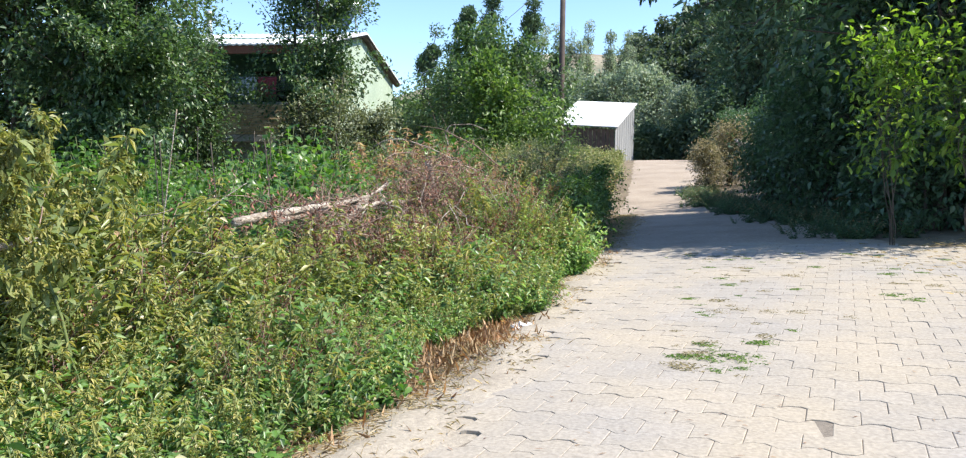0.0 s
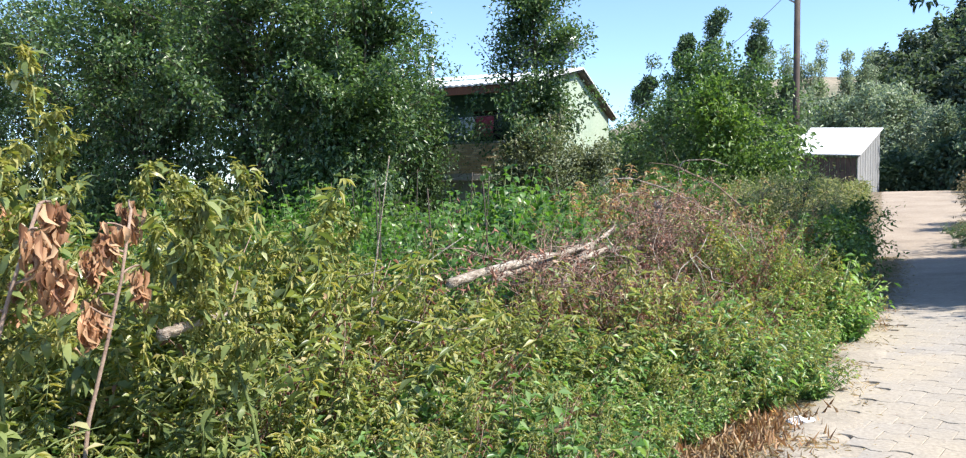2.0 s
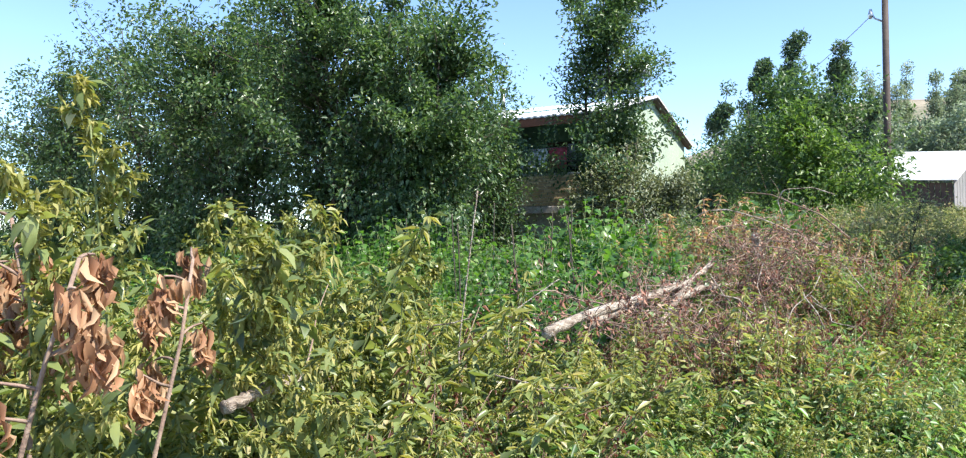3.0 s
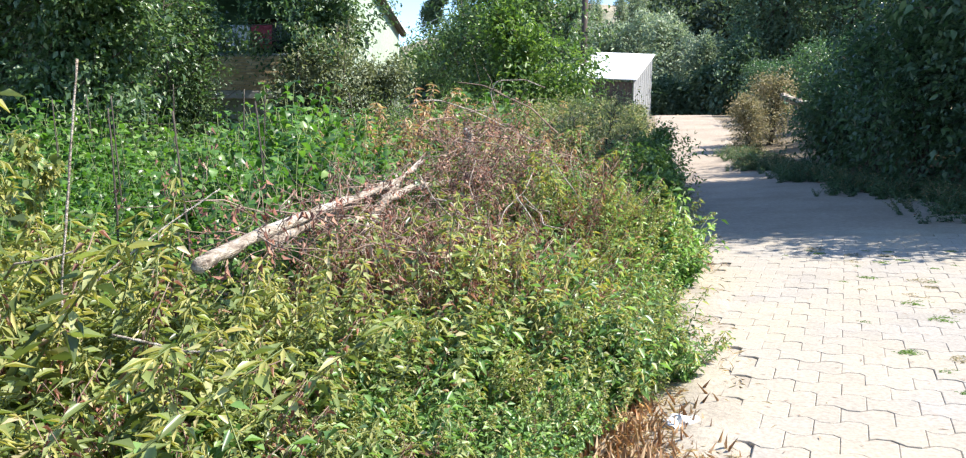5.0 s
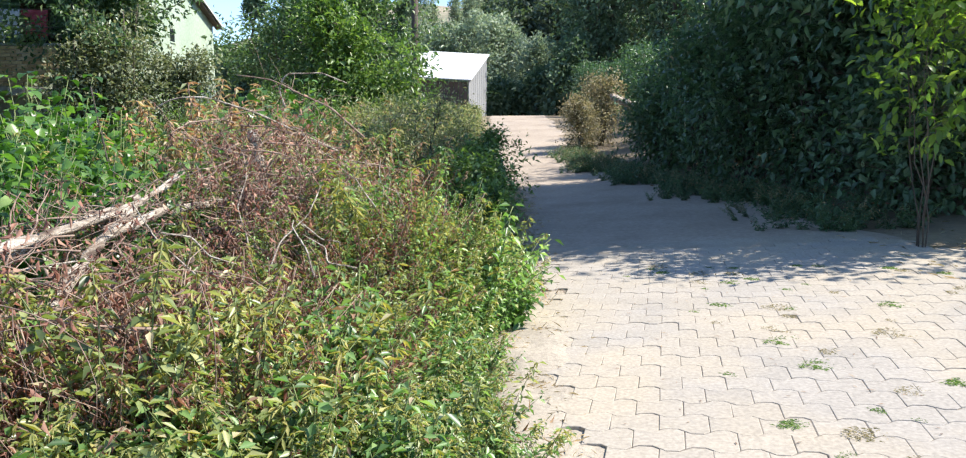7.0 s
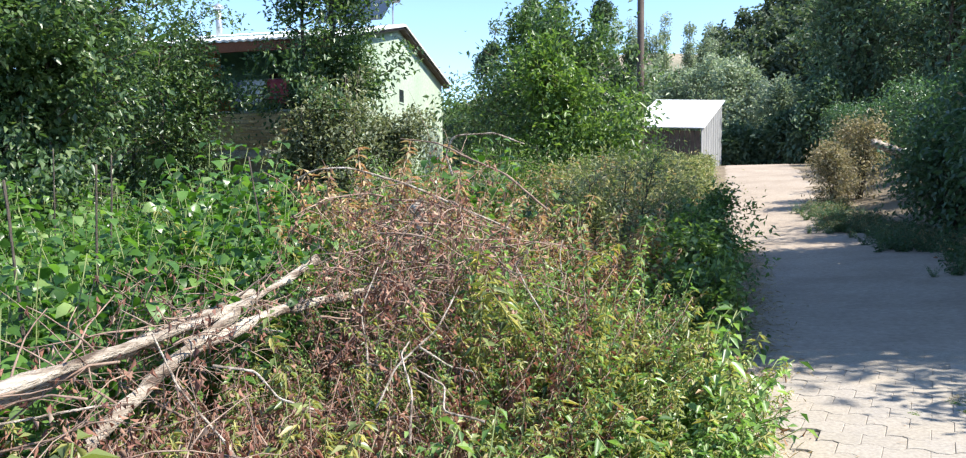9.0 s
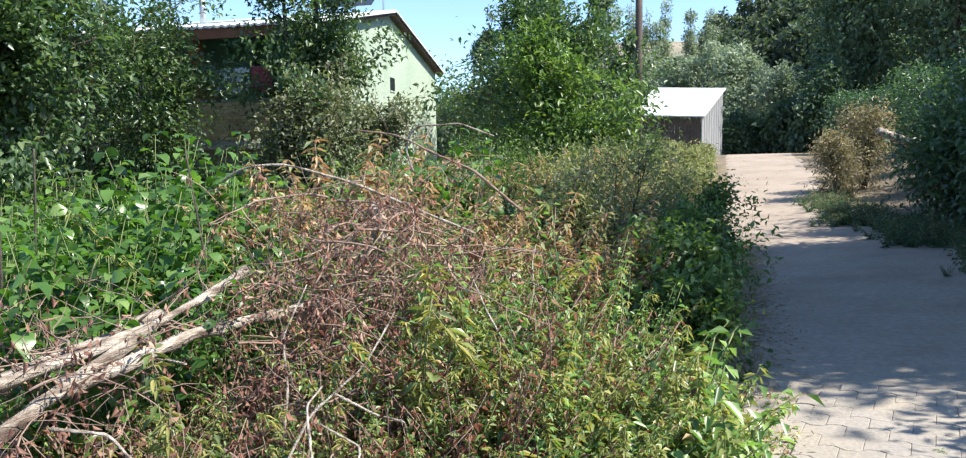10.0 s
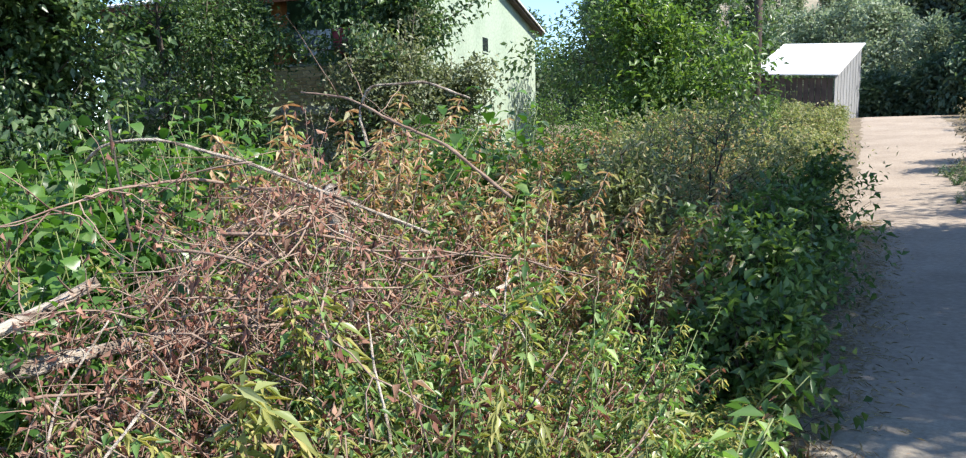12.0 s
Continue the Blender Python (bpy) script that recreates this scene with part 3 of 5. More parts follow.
def forest():
    """Far trees as heaps of leaves on the slope behind."""
    rng = np.random.default_rng(7)
    geo = Geo()
    for i in range(620):
        y = rng.uniform(96, 132)
        x = rng.uniform(-50, 60)
        crest = np.interp(x * 120 / y, [-75, -24, -10, -7, 2, 14, 40, 75], [13, 13, 16, 22, 27, 33, 38, 40])
        top = 1.2 + (crest - 1.2) * (y / 120) * np.interp(y, [96, 132], [0.6, 1.0]) + rng.uniform(-1.2, 1.0)
        h = max(rng.uniform(7, 11), top * 0.55)
        n = int(48 * h)
        z = rng.uniform(0, 1, n)
        r = rng.uniform(1.6, 3.0) * np.sqrt(np.clip(1.05 - z ** 1.6, 0, 1)) * np.sqrt(rng.uniform(0.3, 1, n))
        a = rng.uniform(0, 2 * np.pi, n)
        p = np.stack([x + r * np.cos(a), y + r * np.sin(a), top + (z - 1) * h], -1) + rng.normal(0, 0.25, (n, 3))
        leaves(geo, p, rng.normal(0, 1, (n, 3)), rng.normal(0, 0.6, (n, 3)) + np.array([0, 0, 1]), rng.uniform(0.5, 1.0, n), rng.uniform(0.35, 0.6, n), 0, 0.2, 0.2, False)
    return geo.mesh("far_woods", [LEAF_PINE])


tagged(new("far_woods", forest()), "dark green woods on the hillside, greyed by painted haze", "woods", kind="stuff")
M_HILL = surface("dry_hill", [(0.3, (0.24, 0.20, 0.14)), (0.5, (0.33, 0.28, 0.20)), (0.7, (0.14, 0.15, 0.09))], 0.03, 0.95, 0.4, 0.5, 1.0)


def hill_z(x, y):
    bump_a = 75 * np.exp(-((x + 60) / 190) ** 2 - ((y - 470) / 90) ** 2)
    bump_b = 30 * np.exp(-((x - 45) / 42) ** 2 - ((y - 150) / 32) ** 2)
    return bump_a + bump_b + 1.5 * np.sin(x * 0.05) * np.cos(y * 0.04) - 2.0


tagged(new("backdrop_hill", grid_mesh("backdrop_hill", np.linspace(-500, 400, 70), np.linspace(82, 640, 50), hill_z, M_HILL)), "dry brown hill behind the woods", "hill", kind="structure")


# ---- house ----
def box(geo, x0, x1, y0, y1, z0, z1, m=0):
    v = np.array([(x, y, z) for x in (x0, x1) for y in (y0, y1) for z in (z0, z1)], float)
    geo.add(v, [(0, 1, 3), (0, 3, 2), (4, 6, 7), (4, 7, 5), (0, 4, 5), (0, 5, 1), (2, 3, 7), (2, 7, 6), (0, 2, 6), (0, 6, 4), (1, 5, 7), (1, 7, 3)], m)


def block(name, m, x0, x1, y0, y1, z0, z1, parent, label="", edge=0.008):
    """A box with softened edges."""
    bm = bmesh.new()
    bmesh.ops.create_cube(bm, size=1)
    for v in bm.verts:
        v.co = Vector(((x0 + x1) / 2 + v.co.x * (x1 - x0), (y0 + y1) / 2 + v.co.y * (y1 - y0), (z0 + z1) / 2 + v.co.z * (z1 - z0)))
    if edge:
        bmesh.ops.bevel(bm, geom=bm.edges[:], offset=edge, segments=1, affect="EDGES")
    me = bpy.data.meshes.new(name)
    bm.to_mesh(me)
    bm.free()
    me.materials.append(m)
    return part(name, me, parent, label)


M_BRICK, nt, bs = mat("yellow_brick", 0.9)
oi = nt.nodes.new("ShaderNodeObjectInfo")
nt.links.new(mix(nt, 1.0, ramp(nt, oi.outputs["Random"], [(0.0, (0.46, 0.31, 0.16)), (0.5, (0.60, 0.44, 0.23)), (1.0, (0.68, 0.53, 0.31))]), ramp(nt, noise_tex(nt, 30), [(0.3, (0.75, 0.75, 0.75)), (0.7, (1.1, 1.1, 1.1))]), "MULTIPLY"), bs.inputs["Base Color"])
M_MORTAR = surface("mortar", [(0.3, (0.36, 0.33, 0.28)), (0.7, (0.5, 0.46, 0.4))], 3, 0.95, 30)
M_DIMWALL = surface("weathered_plaster", [(0.3, (0.28, 0.30, 0.27)), (0.7, (0.42, 0.46, 0.40))], 1.2, 0.9, 15)
M_TURQ = surface("turquoise_paint", [(0.3, (0.16, 0.32, 0.28)), (0.7, (0.24, 0.44, 0.38))], 1.5, 0.8, 15)
M_ORANGE = surface("orange_paint", [(0.3, (0.42, 0.16, 0.06)), (0.7, (0.58, 0.25, 0.10))], 2.0, 0.75, 20)
M_GLASS, gnt, gb = mat("dark_window_glass", 0.06)
gb.inputs["Base Color"].default_value = (0.02, 0.025, 0.03, 1)
M_PANEL, _, pb = mat("solar_panel", 0.15)
pb.inputs["Base Color"].default_value = (0.03, 0.045, 0.07, 1)
M_STEEL = surface("grey_steel", [(0.3, (0.42, 0.44, 0.46)), (0.7, (0.6, 0.62, 0.64))], 3, 0.4, 30, 0.1, metal=0.6)


def cloth_mat(name, a, b, scale=9):
    return surface(name, [(0.42, a), (0.58, b)], scale, 0.9, 60, 0.3, 0.004)


HX, HY, HZ = -9.8, 21.2, 0.4
house = new("house")
house.matrix_world = pose(HX, HY, HZ, 0, 0, 8)
tagged(house, "pale green rendered house with white sheet roof", "house")
EAVE, RIDGE, DEEP, WIDE = 4.5, 5.65, 10.0, 9.0
for x0 in (-0.25, -WIDE):
    g = Geo()
    prof = [(0, -0.6), (DEEP, -0.6), (DEEP, EAVE), (DEEP / 2, RIDGE), (0, EAVE)]
    v = [(x, y, z) for x in (x0, x0 + 0.25) for y, z in prof]
    t = [(0, 2, 1), (0, 3, 2), (0, 4, 3), (5, 6, 7), (5, 7, 8), (5, 8, 9)] + [q for i in range(5) for q in ((i, (i + 1) % 5, (i + 1) % 5 + 5), (i, (i + 1) % 5 + 5, i + 5))]
    g.add(v, t)
    part("gable_wall", g.mesh("gable_wall", [M_RENDER]), house, "pale green rendered gable wall")
vent = block("vent", M_GLASS, -0.01, 0.012, 5.0, 5.42, 3.35, 3.75, house, "small dark vent opening")
block("vent_frame", M_RENDER, -0.004, 0.025, 4.97, 5.45, 3.30, 3.35, vent)
block("back_wall", M_RENDER, -WIDE + 0.25, -0.25, DEEP - 0.25, DEEP, -0.6, EAVE, house)
block("veranda_back_wall", M_TURQ, -WIDE + 0.25, -0.25, 1.7, 1.9, 1.75, EAVE + 0.5, house, "turquoise painted wall inside the veranda")
block("basement_wall", M_DIMWALL, -WIDE + 0.25, -0.25, 0.35, 0.55, -0.6, 1.55, house, "shaded weathered plaster wall")
block("veranda_floor", M_MORTAR, -WIDE + 0.25, -0.25, -0.02, 1.7, 1.55, 1.75, house)
block("parapet_core", M_MORTAR, -WIDE + 0.25, -0.25, 0.02, 0.14, 1.75, 2.70, house)
block("parapet_cap", M_DIMWALL, -WIDE + 0.25, -0.25, -0.03, 0.18, 2.70, 2.76, house)
for x in (-3.35, -6.2):
    block("column", M_ORANGE, x - 0.14, x + 0.14, 0.0, 0.26, 2.76, EAVE - 0.05, house, "orange painted veranda column")
block("fascia", M_RUST, -WIDE - 0.2, 0.2, -0.5, -0.46, EAVE - 0.36, EAVE - 0.12, house, "brown-red painted fascia board")
win = block("window", M_DARKWOOD, -2.6, -1.2, 1.64, 1.72, 2.5, 3.9, house, "dark wooden veranda window")
for a in (-2.5, -1.86):
    block("pane", M_GLASS, a, a + 0.58, 1.625, 1.65, 2.58, 3.82, win)
block("door", M_ORANGE, -4.6, -3.7, 1.64, 1.72, 1.76, 3.8, house, "orange-brown veranda door")
g = Geo()
for sy, ey in ((-0.55, DEEP / 2), (DEEP + 0.35, DEEP / 2)):
    k = 90
    xs = np.linspace(-WIDE - 0.3, 0.28, k)
    zs = 0.018 * np.cos(np.arange(k) * np.pi)
    ez = EAVE - abs(sy - (0 if sy < 0 else DEEP)) * (RIDGE - EAVE) / (DEEP / 2)
    v = [(x, sy, ez + 0.06 + z) for x, z in zip(xs, zs)] + [(x, ey, RIDGE + 0.06 + z) for x, z in zip(xs, zs)]
    n = len(v)
    v += [(x, y, z - 0.05) for x, y, z in v]
    i = np.arange(k - 1)
    top = np.concatenate([np.stack([i, i + 1, i + 1 + k], -1), np.stack([i, i + 1 + k, i + k], -1)])
    edge = np.concatenate([np.stack([i, i + n, i + 1], -1), np.stack([i + 1, i + n, i + 1 + n], -1)])
    side = np.array([(k - 1, k - 1 + n, 2 * k - 1), (2 * k - 1, k - 1 + n, 2 * k - 1 + n), (0, k, n), (k, k + n, n)])
    g.add(v, np.concatenate([top, top + n, edge, side]))
part("roof", g.mesh("roof", [M_SHEET]), house, "white corrugated sheet roof")
for sy, ey in ((-0.5, DEEP / 2), (DEEP + 0.35, DEEP / 2)):
    g = Geo()
    ez = EAVE - abs(sy - (0 if sy < 0 else DEEP)) * (RIDGE - EAVE) / (DEEP / 2)
    v = [(x, y, z + dz) for x in (0.02, 0.22) for y, z in ((sy, ez), (ey, RIDGE)) for dz in (-0.09, 0.0)]
    g.add(v, [(0, 2, 3), (0, 3, 1), (4, 7, 6), (4, 5, 7), (0, 4, 6), (0, 6, 2), (1, 3, 7), (1, 7, 5), (0, 1, 5), (0, 5, 4), (2, 6, 7), (2, 7, 3)])
    part("verge_board", g.mesh("verge_board", [M_DARKWOOD]), house, "dark board under the roof edge")
brick_me = block("brick", M_BRICK, 0, 0.225, 0, 0.04, 0, 0.072, house, edge=0.006).data
first = [c for c in house.children if c.name == "brick"][0]
first.location = (-6.4, -0.015, 1.78)
for r in range(11):
    for c in range(24):
        if r or c:
            ob = part("brick", brick_me, house)
            ob.location = (-6.4 + c * 0.24 + (0.12 if r % 2 else 0), -0.015 - 0.004 * ((r * 7 + c * 3) % 3), 1.78 + r * 0.083)

heater = new("solar_water_heater")
heater.matrix_world = house.matrix_world @ pose(-1.2, 5.0, RIDGE + 0.07)
tagged(heater, "dark solar water heater with a tank on the ridge", "solar heater")
g = Geo()
g.add([(-1, -0.9, 0.05), (1, -0.9, 0.05), (1, 0.3, 0.95), (-1, 0.3, 0.95), (-1, -0.86, -0.01), (1, -0.86, -0.01), (1, 0.34, 0.89), (-1, 0.34, 0.89)], [(0, 1, 2), (0, 2, 3), (4, 6, 5), (4, 7, 6), (0, 4, 5), (0, 5, 1), (1, 5, 6), (1, 6, 2), (2, 6, 7), (2, 7, 3), (3, 7, 4), (3, 4, 0)])
part("collector", g.mesh("collector", [M_PANEL]), heater, "dark blue glass collector")
g = Geo()
tube(g, [(-1.1, 0.45, 1.0), (1.1, 0.45, 1.0)], [0.24, 0.24], 0, 16)
part("tank", g.mesh("tank", [M_STEEL], True), heater, "grey steel water tank")
for x in (-0.9, 0.9):
    g = Geo()
    tube(g, [(x, 0.45, -0.12), (x, 0.45, 0.8)], [0.03, 0.03], 0, 6)
    part("leg", g.mesh("leg", [M_STEEL]), heater)
flue = new("chimney_pipe")
flue.matrix_world = house.matrix_world @ pose(-4.4, 2.2, EAVE + 0.6)
tagged(flue, "short grey stove pipe through the roof", "chimney")
g = Geo()
tube(g, [(0, 0, -0.1), (0, 0, 0.75)], [0.09, 0.09], 0, 10)
part("pipe", g.mesh("pipe", [M_STEEL], True), flue)
g = Geo()
tube(g, [(0, 0, 0.8), (0, 0, 0.84), (0, 0, 0.92)], [0.16, 0.15, 0.02], 0, 10)
part("cowl", g.mesh("cowl", [M_STEEL], True), flue)

line = new("clothes_line")
line.matrix_world = house.matrix_world
tagged(line, "thin washing line across the veranda", "clothes line")
g = Geo()
tube(g, [(x, -0.06, 3.55 - 0.05 * math.sin((x + 6.2) / 6 * math.pi)) for x in np.linspace(-6.2, -0.2, 9)], np.full(9, 0.006), 0, 4)
part("cord", g.mesh("cord", [M_STEEL]), line)


def garment(label, x, w, h, m, seed):
    rng = np.random.default_rng(seed)
    k, r = 10, 8
    s, q = np.meshgrid(np.linspace(0, 1, k), np.linspace(0, 1, r))
    X = x + w * (s - 0.5) * (1 - 0.12 * q)
    Y = -0.085 + 0.03 * np.sin(s * 9 + seed) * q
    Z = 3.5 - h * q * (1 + 0.08 * np.sin(s * 7 + seed))
    v = np.stack([X, Y, Z], -1).reshape(-1, 3)
    i, j = np.meshgrid(np.arange(r - 1), np.arange(k - 1), indexing="ij")
    a = (i * k + j).ravel()
    t = np.concatenate([np.stack([a, a + 1, a + k + 1], -1), np.stack([a, a + k + 1, a + k], -1)])
    g = Geo().add(v, t)
    me = g.mesh("garment", [m], True)
    ob = new("garment", me)
    so = ob.modifiers.new("thickness", "SOLIDIFY")
    so.thickness = 0.006
    ob.matrix_world = house.matrix_world
    return tagged(ob, label, "laundry", "washing on the veranda line")


garment("white patterned cloth drying on the line", -2.45, 0.75, 0.62, cloth_mat("white_cloth", (0.75, 0.75, 0.78), (0.10, 0.11, 0.16), 5), 1)
garment("white shirt drying on the line", -1.95, 0.35, 0.58, cloth_mat("white_shirt", (0.78, 0.78, 0.8), (0.6, 0.62, 0.66)), 2)
garment("dark red cloth drying on the line", -1.45, 0.6, 0.6, cloth_mat("red_cloth", (0.34, 0.05, 0.07), (0.45, 0.10, 0.12)), 3)
garment("pale blue towel drying on the line", -4.9, 0.5, 0.6, cloth_mat("blue_cloth", (0.45, 0.52, 0.66), (0.6, 0.66, 0.75)), 4)

# ---- shed ----
shed = new("shed")
shed.location = (-4.4, 47.0, float(ground(-4.4, 47.0)))
tagged(shed, "small plank shed with a white sheet lean-to roof", "shed")
ZS = shed.location.z


def quad_slab(name, m, pts, thick, parent, label=""):
    """A sheet through four corners with thickness along its normal."""
    p = np.array(pts, float) - np.array(shed.location)
    n = unit(np.cross(p[1] - p[0], p[3] - p[0])[None])[0] * thick
    g = Geo()
    g.add(np.concatenate([p, p - n]), [(0, 1, 2), (0, 2, 3), (4, 6, 5), (4, 7, 6), (0, 4, 5), (0, 5, 1), (1, 5, 6), (1, 6, 2), (2, 6, 7), (2, 7, 3), (3, 7, 4), (3, 4, 0)])
    return part(name, g.mesh(name, [m]), parent, label)


def lerp(a, b, f):
    return np.array(a) * (1 - f) + np.array(b) * f


FL, FR, BR, BL = (-6.45, 44.3, 3.88), (-2.6, 44.3, 3.66), (-1.85, 50.2, 5.50), (-5.70, 50.2, 5.72)
for i in range(6):
    a, b = i / 6, (i + 1) / 6 + 0.004
    up = np.array((0, 0, 0.003 * (i % 2)))
    quad_slab("roof_sheet", M_SHEET, [lerp(FL, FR, a) + up, lerp(FL, FR, b) + up, lerp(BL, BR, b) + up, lerp(BL, BR, a) + up], 0.05, shed, "white painted metal sheet" if i == 0 else "")
for i in range(9):
    a, b = i / 9 + 0.006, (i + 1) / 9 - 0.006
    p, q = lerp((-2.74, 44.6, 0), (-1.99, 50.0, 0), a), lerp((-2.74, 44.6, 0), (-1.99, 50.0, 0), b)
    za, zb = 3.62 + (5.36 - 3.62) * a, 3.62 + (5.36 - 3.62) * b
    z0 = 1.2
    quad_slab("plank", M_PLANK, [(p[0], p[1], z0), (q[0], q[1], z0), (q[0], q[1], zb), (p[0], p[1], za)], 0.03, shed)
for i in range(14):
    a, b = i / 14 + 0.004, (i + 1) / 14 - 0.004
    xa, xb = -6.35 + 3.55 * a, -6.35 + 3.55 * b
    quad_slab("front_plank", M_DARKWOOD, [(xa, 44.62, 1.2), (xb, 44.62, 1.2), (xb, 44.62, 3.80 - 0.20 * b - 0.08), (xa, 44.62, 3.80 - 0.20 * a - 0.08)], 0.03, shed, "dark brown front plank" if i == 0 else "")

# ---- utility pole and wires ----
pole = new("utility_pole")
pole.location = (-3.65, 30.0, float(ground(-3.65, 30)))
tagged(pole, "tall dark wooden utility pole behind the bushes", "pole")
PZ = pole.location.z
g = Geo()
tube(g, [(0, 0, -0.5), (0, 0, 3), (0.02, 0, 11.0 - PZ)], [0.13, 0.12, 0.095], 0, 12)
part("mast", g.mesh("mast", [M_DARKWOOD], True), pole)
g = Geo()
tube(g, [(-0.05, 0, 8.35 - PZ), (-0.3, -0.05, 8.5 - PZ), (-0.42, -0.08, 8.72 - PZ)], [0.035, 0.03, 0.03], 0, 6)
br = part("bracket", g.mesh("bracket", [M_STEEL], True), pole)
g = Geo()
tube(g, [(-0.42, -0.08, 8.5 - PZ), (-0.42, -0.08, 8.62 - PZ), (-0.42, -0.08, 8.82 - PZ)], [0.05, 0.09, 0.04], 0, 8)
part("insulator", g.mesh("insulator", [M_STEEL], True), br, "pale ceramic insulator")


def wire(a, b, sag, label):
    a, b = np.array(a, float), np.array(b, float)
    g = Geo()
    s = np.linspace(0, 1, 15)
    tube(g, [a + (b - a) * q - np.array((0, 0, sag * 4 * q * (1 - q))) for q in s], np.full(15, 0.013), 0, 4)
    tagged(new("overhead_wire", g.mesh("overhead_wire", [M_STEEL])), label, "wire", "wires from the pole")


wire((-4.05, 29.9, 8.6), (-10.7, 30.9, 4.9), 0.5, "thin overhead wire from the pole to the house")
wire((-3.6, 30.0, 10.6), (40, 62, 17), 1.2, "thin overhead wire leading away over the trees")


# ---- weeds ----
def plant_nodes(rng, h, out, k, stems):
    lines = []
    for _ in range(stems):
        a = rng.uniform(0, 2 * np.pi)
        lines.append(wander(rng, (0, 0, -0.03), (out * np.cos(a), out * np.sin(a), 1), h * rng.uniform(0.7, 1.05), k, 0.2))
    return lines


def leafy(rng, h, leaf=0.075, tassel=0.5, step=0.045, out=0.35, stems=3, wide=0.52, low=0.1, dry=0.0, droop=0.3, rich=False):
    """A bushy weed: a few leaning stems, opposite pairs of pointed leaves, seed tassels near the tops."""
    g = Geo()
    for stem in plant_nodes(rng, h, out, 6, stems):
        tube(g, stem, np.linspace(0.005, 0.002, 6), 1, 3)
        n = int(h / step)
        z = np.linspace(low, 1, n)
        base = along(stem, z)
        for k in range(2):
            a = np.arange(n) * 1.57 + k * np.pi + rng.normal(0, 0.35, n)
            d = np.stack([np.cos(a), np.sin(a), rng.uniform(-0.5, 0.5, n)], -1)
            ln = leaf * (1.15 - 0.5 * z ** 2) * rng.uniform(0.7, 1.25, n)
            m = np.where(np.repeat(rng.uniform(0, 1, n) < dry, 6 if rich else 2), 3, 0)
            leaves(g, base + d * 0.012, d, np.array((0, 0, 1.0)) + rng.normal(0, 0.3, (n, 3)), ln, ln * wide, m, droop, 0.15, rich)
        if tassel:
            s = base[z > 1 - tassel]
            b = np.repeat(s, 4, 0)
            a = rng.uniform(0, 2 * np.pi, len(b))
            d = np.stack([np.cos(a), np.sin(a), rng.uniform(-0.9, 0.3, len(b))], -1)
            leaves(g, b, d, np.tile((0, 0, 1.0), (len(b), 1)), rng.uniform(0.03, 0.075, len(b)), 0.012, 2, 0.3, 0, False)
    return g.arrays()


def veg_edge(y):
    return -0.14 - 0.36 * np.clip((5.9 - y) / 0.8, 0, 1) + 0.07 * np.sin(y * 2.3) + 0.05 * np.sin(y * 5.1 + 1) + 0.10 * np.clip((y - 8) / 1, 0, 1) - 0.28 * np.clip((y - 9.0) / 0.8, 0, 1)


def tops(inside, y):
    """Height of the thicket: low at the road, tall inside, tallest near the withered plants."""
    cap = np.interp(y, [0, 4.5, 6.0, 9, 12], [1.38, 1.30, 0.90, 0.92, 1.05])
    edge = np.interp(y, [0, 4.0, 8.0, 9.0, 12], [0.30, 0.34, 0.42, 0.55, 0.6])
    return np.minimum(edge + 0.44 * inside, cap)


WEED = [LEAF_NETTLE, M_STEM, FLOWER, LEAF_DRY]


def field(seed, n, xr, yr, protos, grow, tilt=0.18, rule=None):
    rng = np.random.default_rng(seed)
    x, y = rng.uniform(*xr, n), rng.uniform(*yr, n)
    inside = veg_edge(y) - x
    keep = (inside > 0.02) & (x > -5.6 + 0.8 * np.sin(y * 1.3) + rng.normal(0, 0.4, n))
    if rule is not None:
        keep &= rule(x, y, rng.uniform(0, 1, n))
    x, y, inside = x[keep], y[keep], inside[keep]
    patch = 0.9 + 0.22 * np.sin(x * 2.1 + 0.7 * y) * np.cos(y * 1.7 - x)
    return scatter(protos, np.stack([x, y, ground(x, y)], -1), rng, grow(inside, y) * patch * rng.uniform(0.7, 1.0, len(x)) * np.where(rng.uniform(0, 1, len(x)) < 0.12, 1.4, 1.08), tilt)


def past_log(x, y, u):
    """Where the green weeds stand: thin in the withered patch, and none behind the log."""
    wilted = (x < -0.62 + 0.12 * np.sin(y * 3)) & (y > 6.1 + 0.4 * np.sin(x * 4)) & (y < 9.6)
    return ~((x < -2.45) & (y > 6.2 + 0.5 * np.sin(x * 2))) & ~((x < -1.3) & (y > 8.4) & (u < 0.55)) & ~((x < -1.7) & (y > 5.4) & (u < 0.45)) & ~(wilted & (u < 0.6))


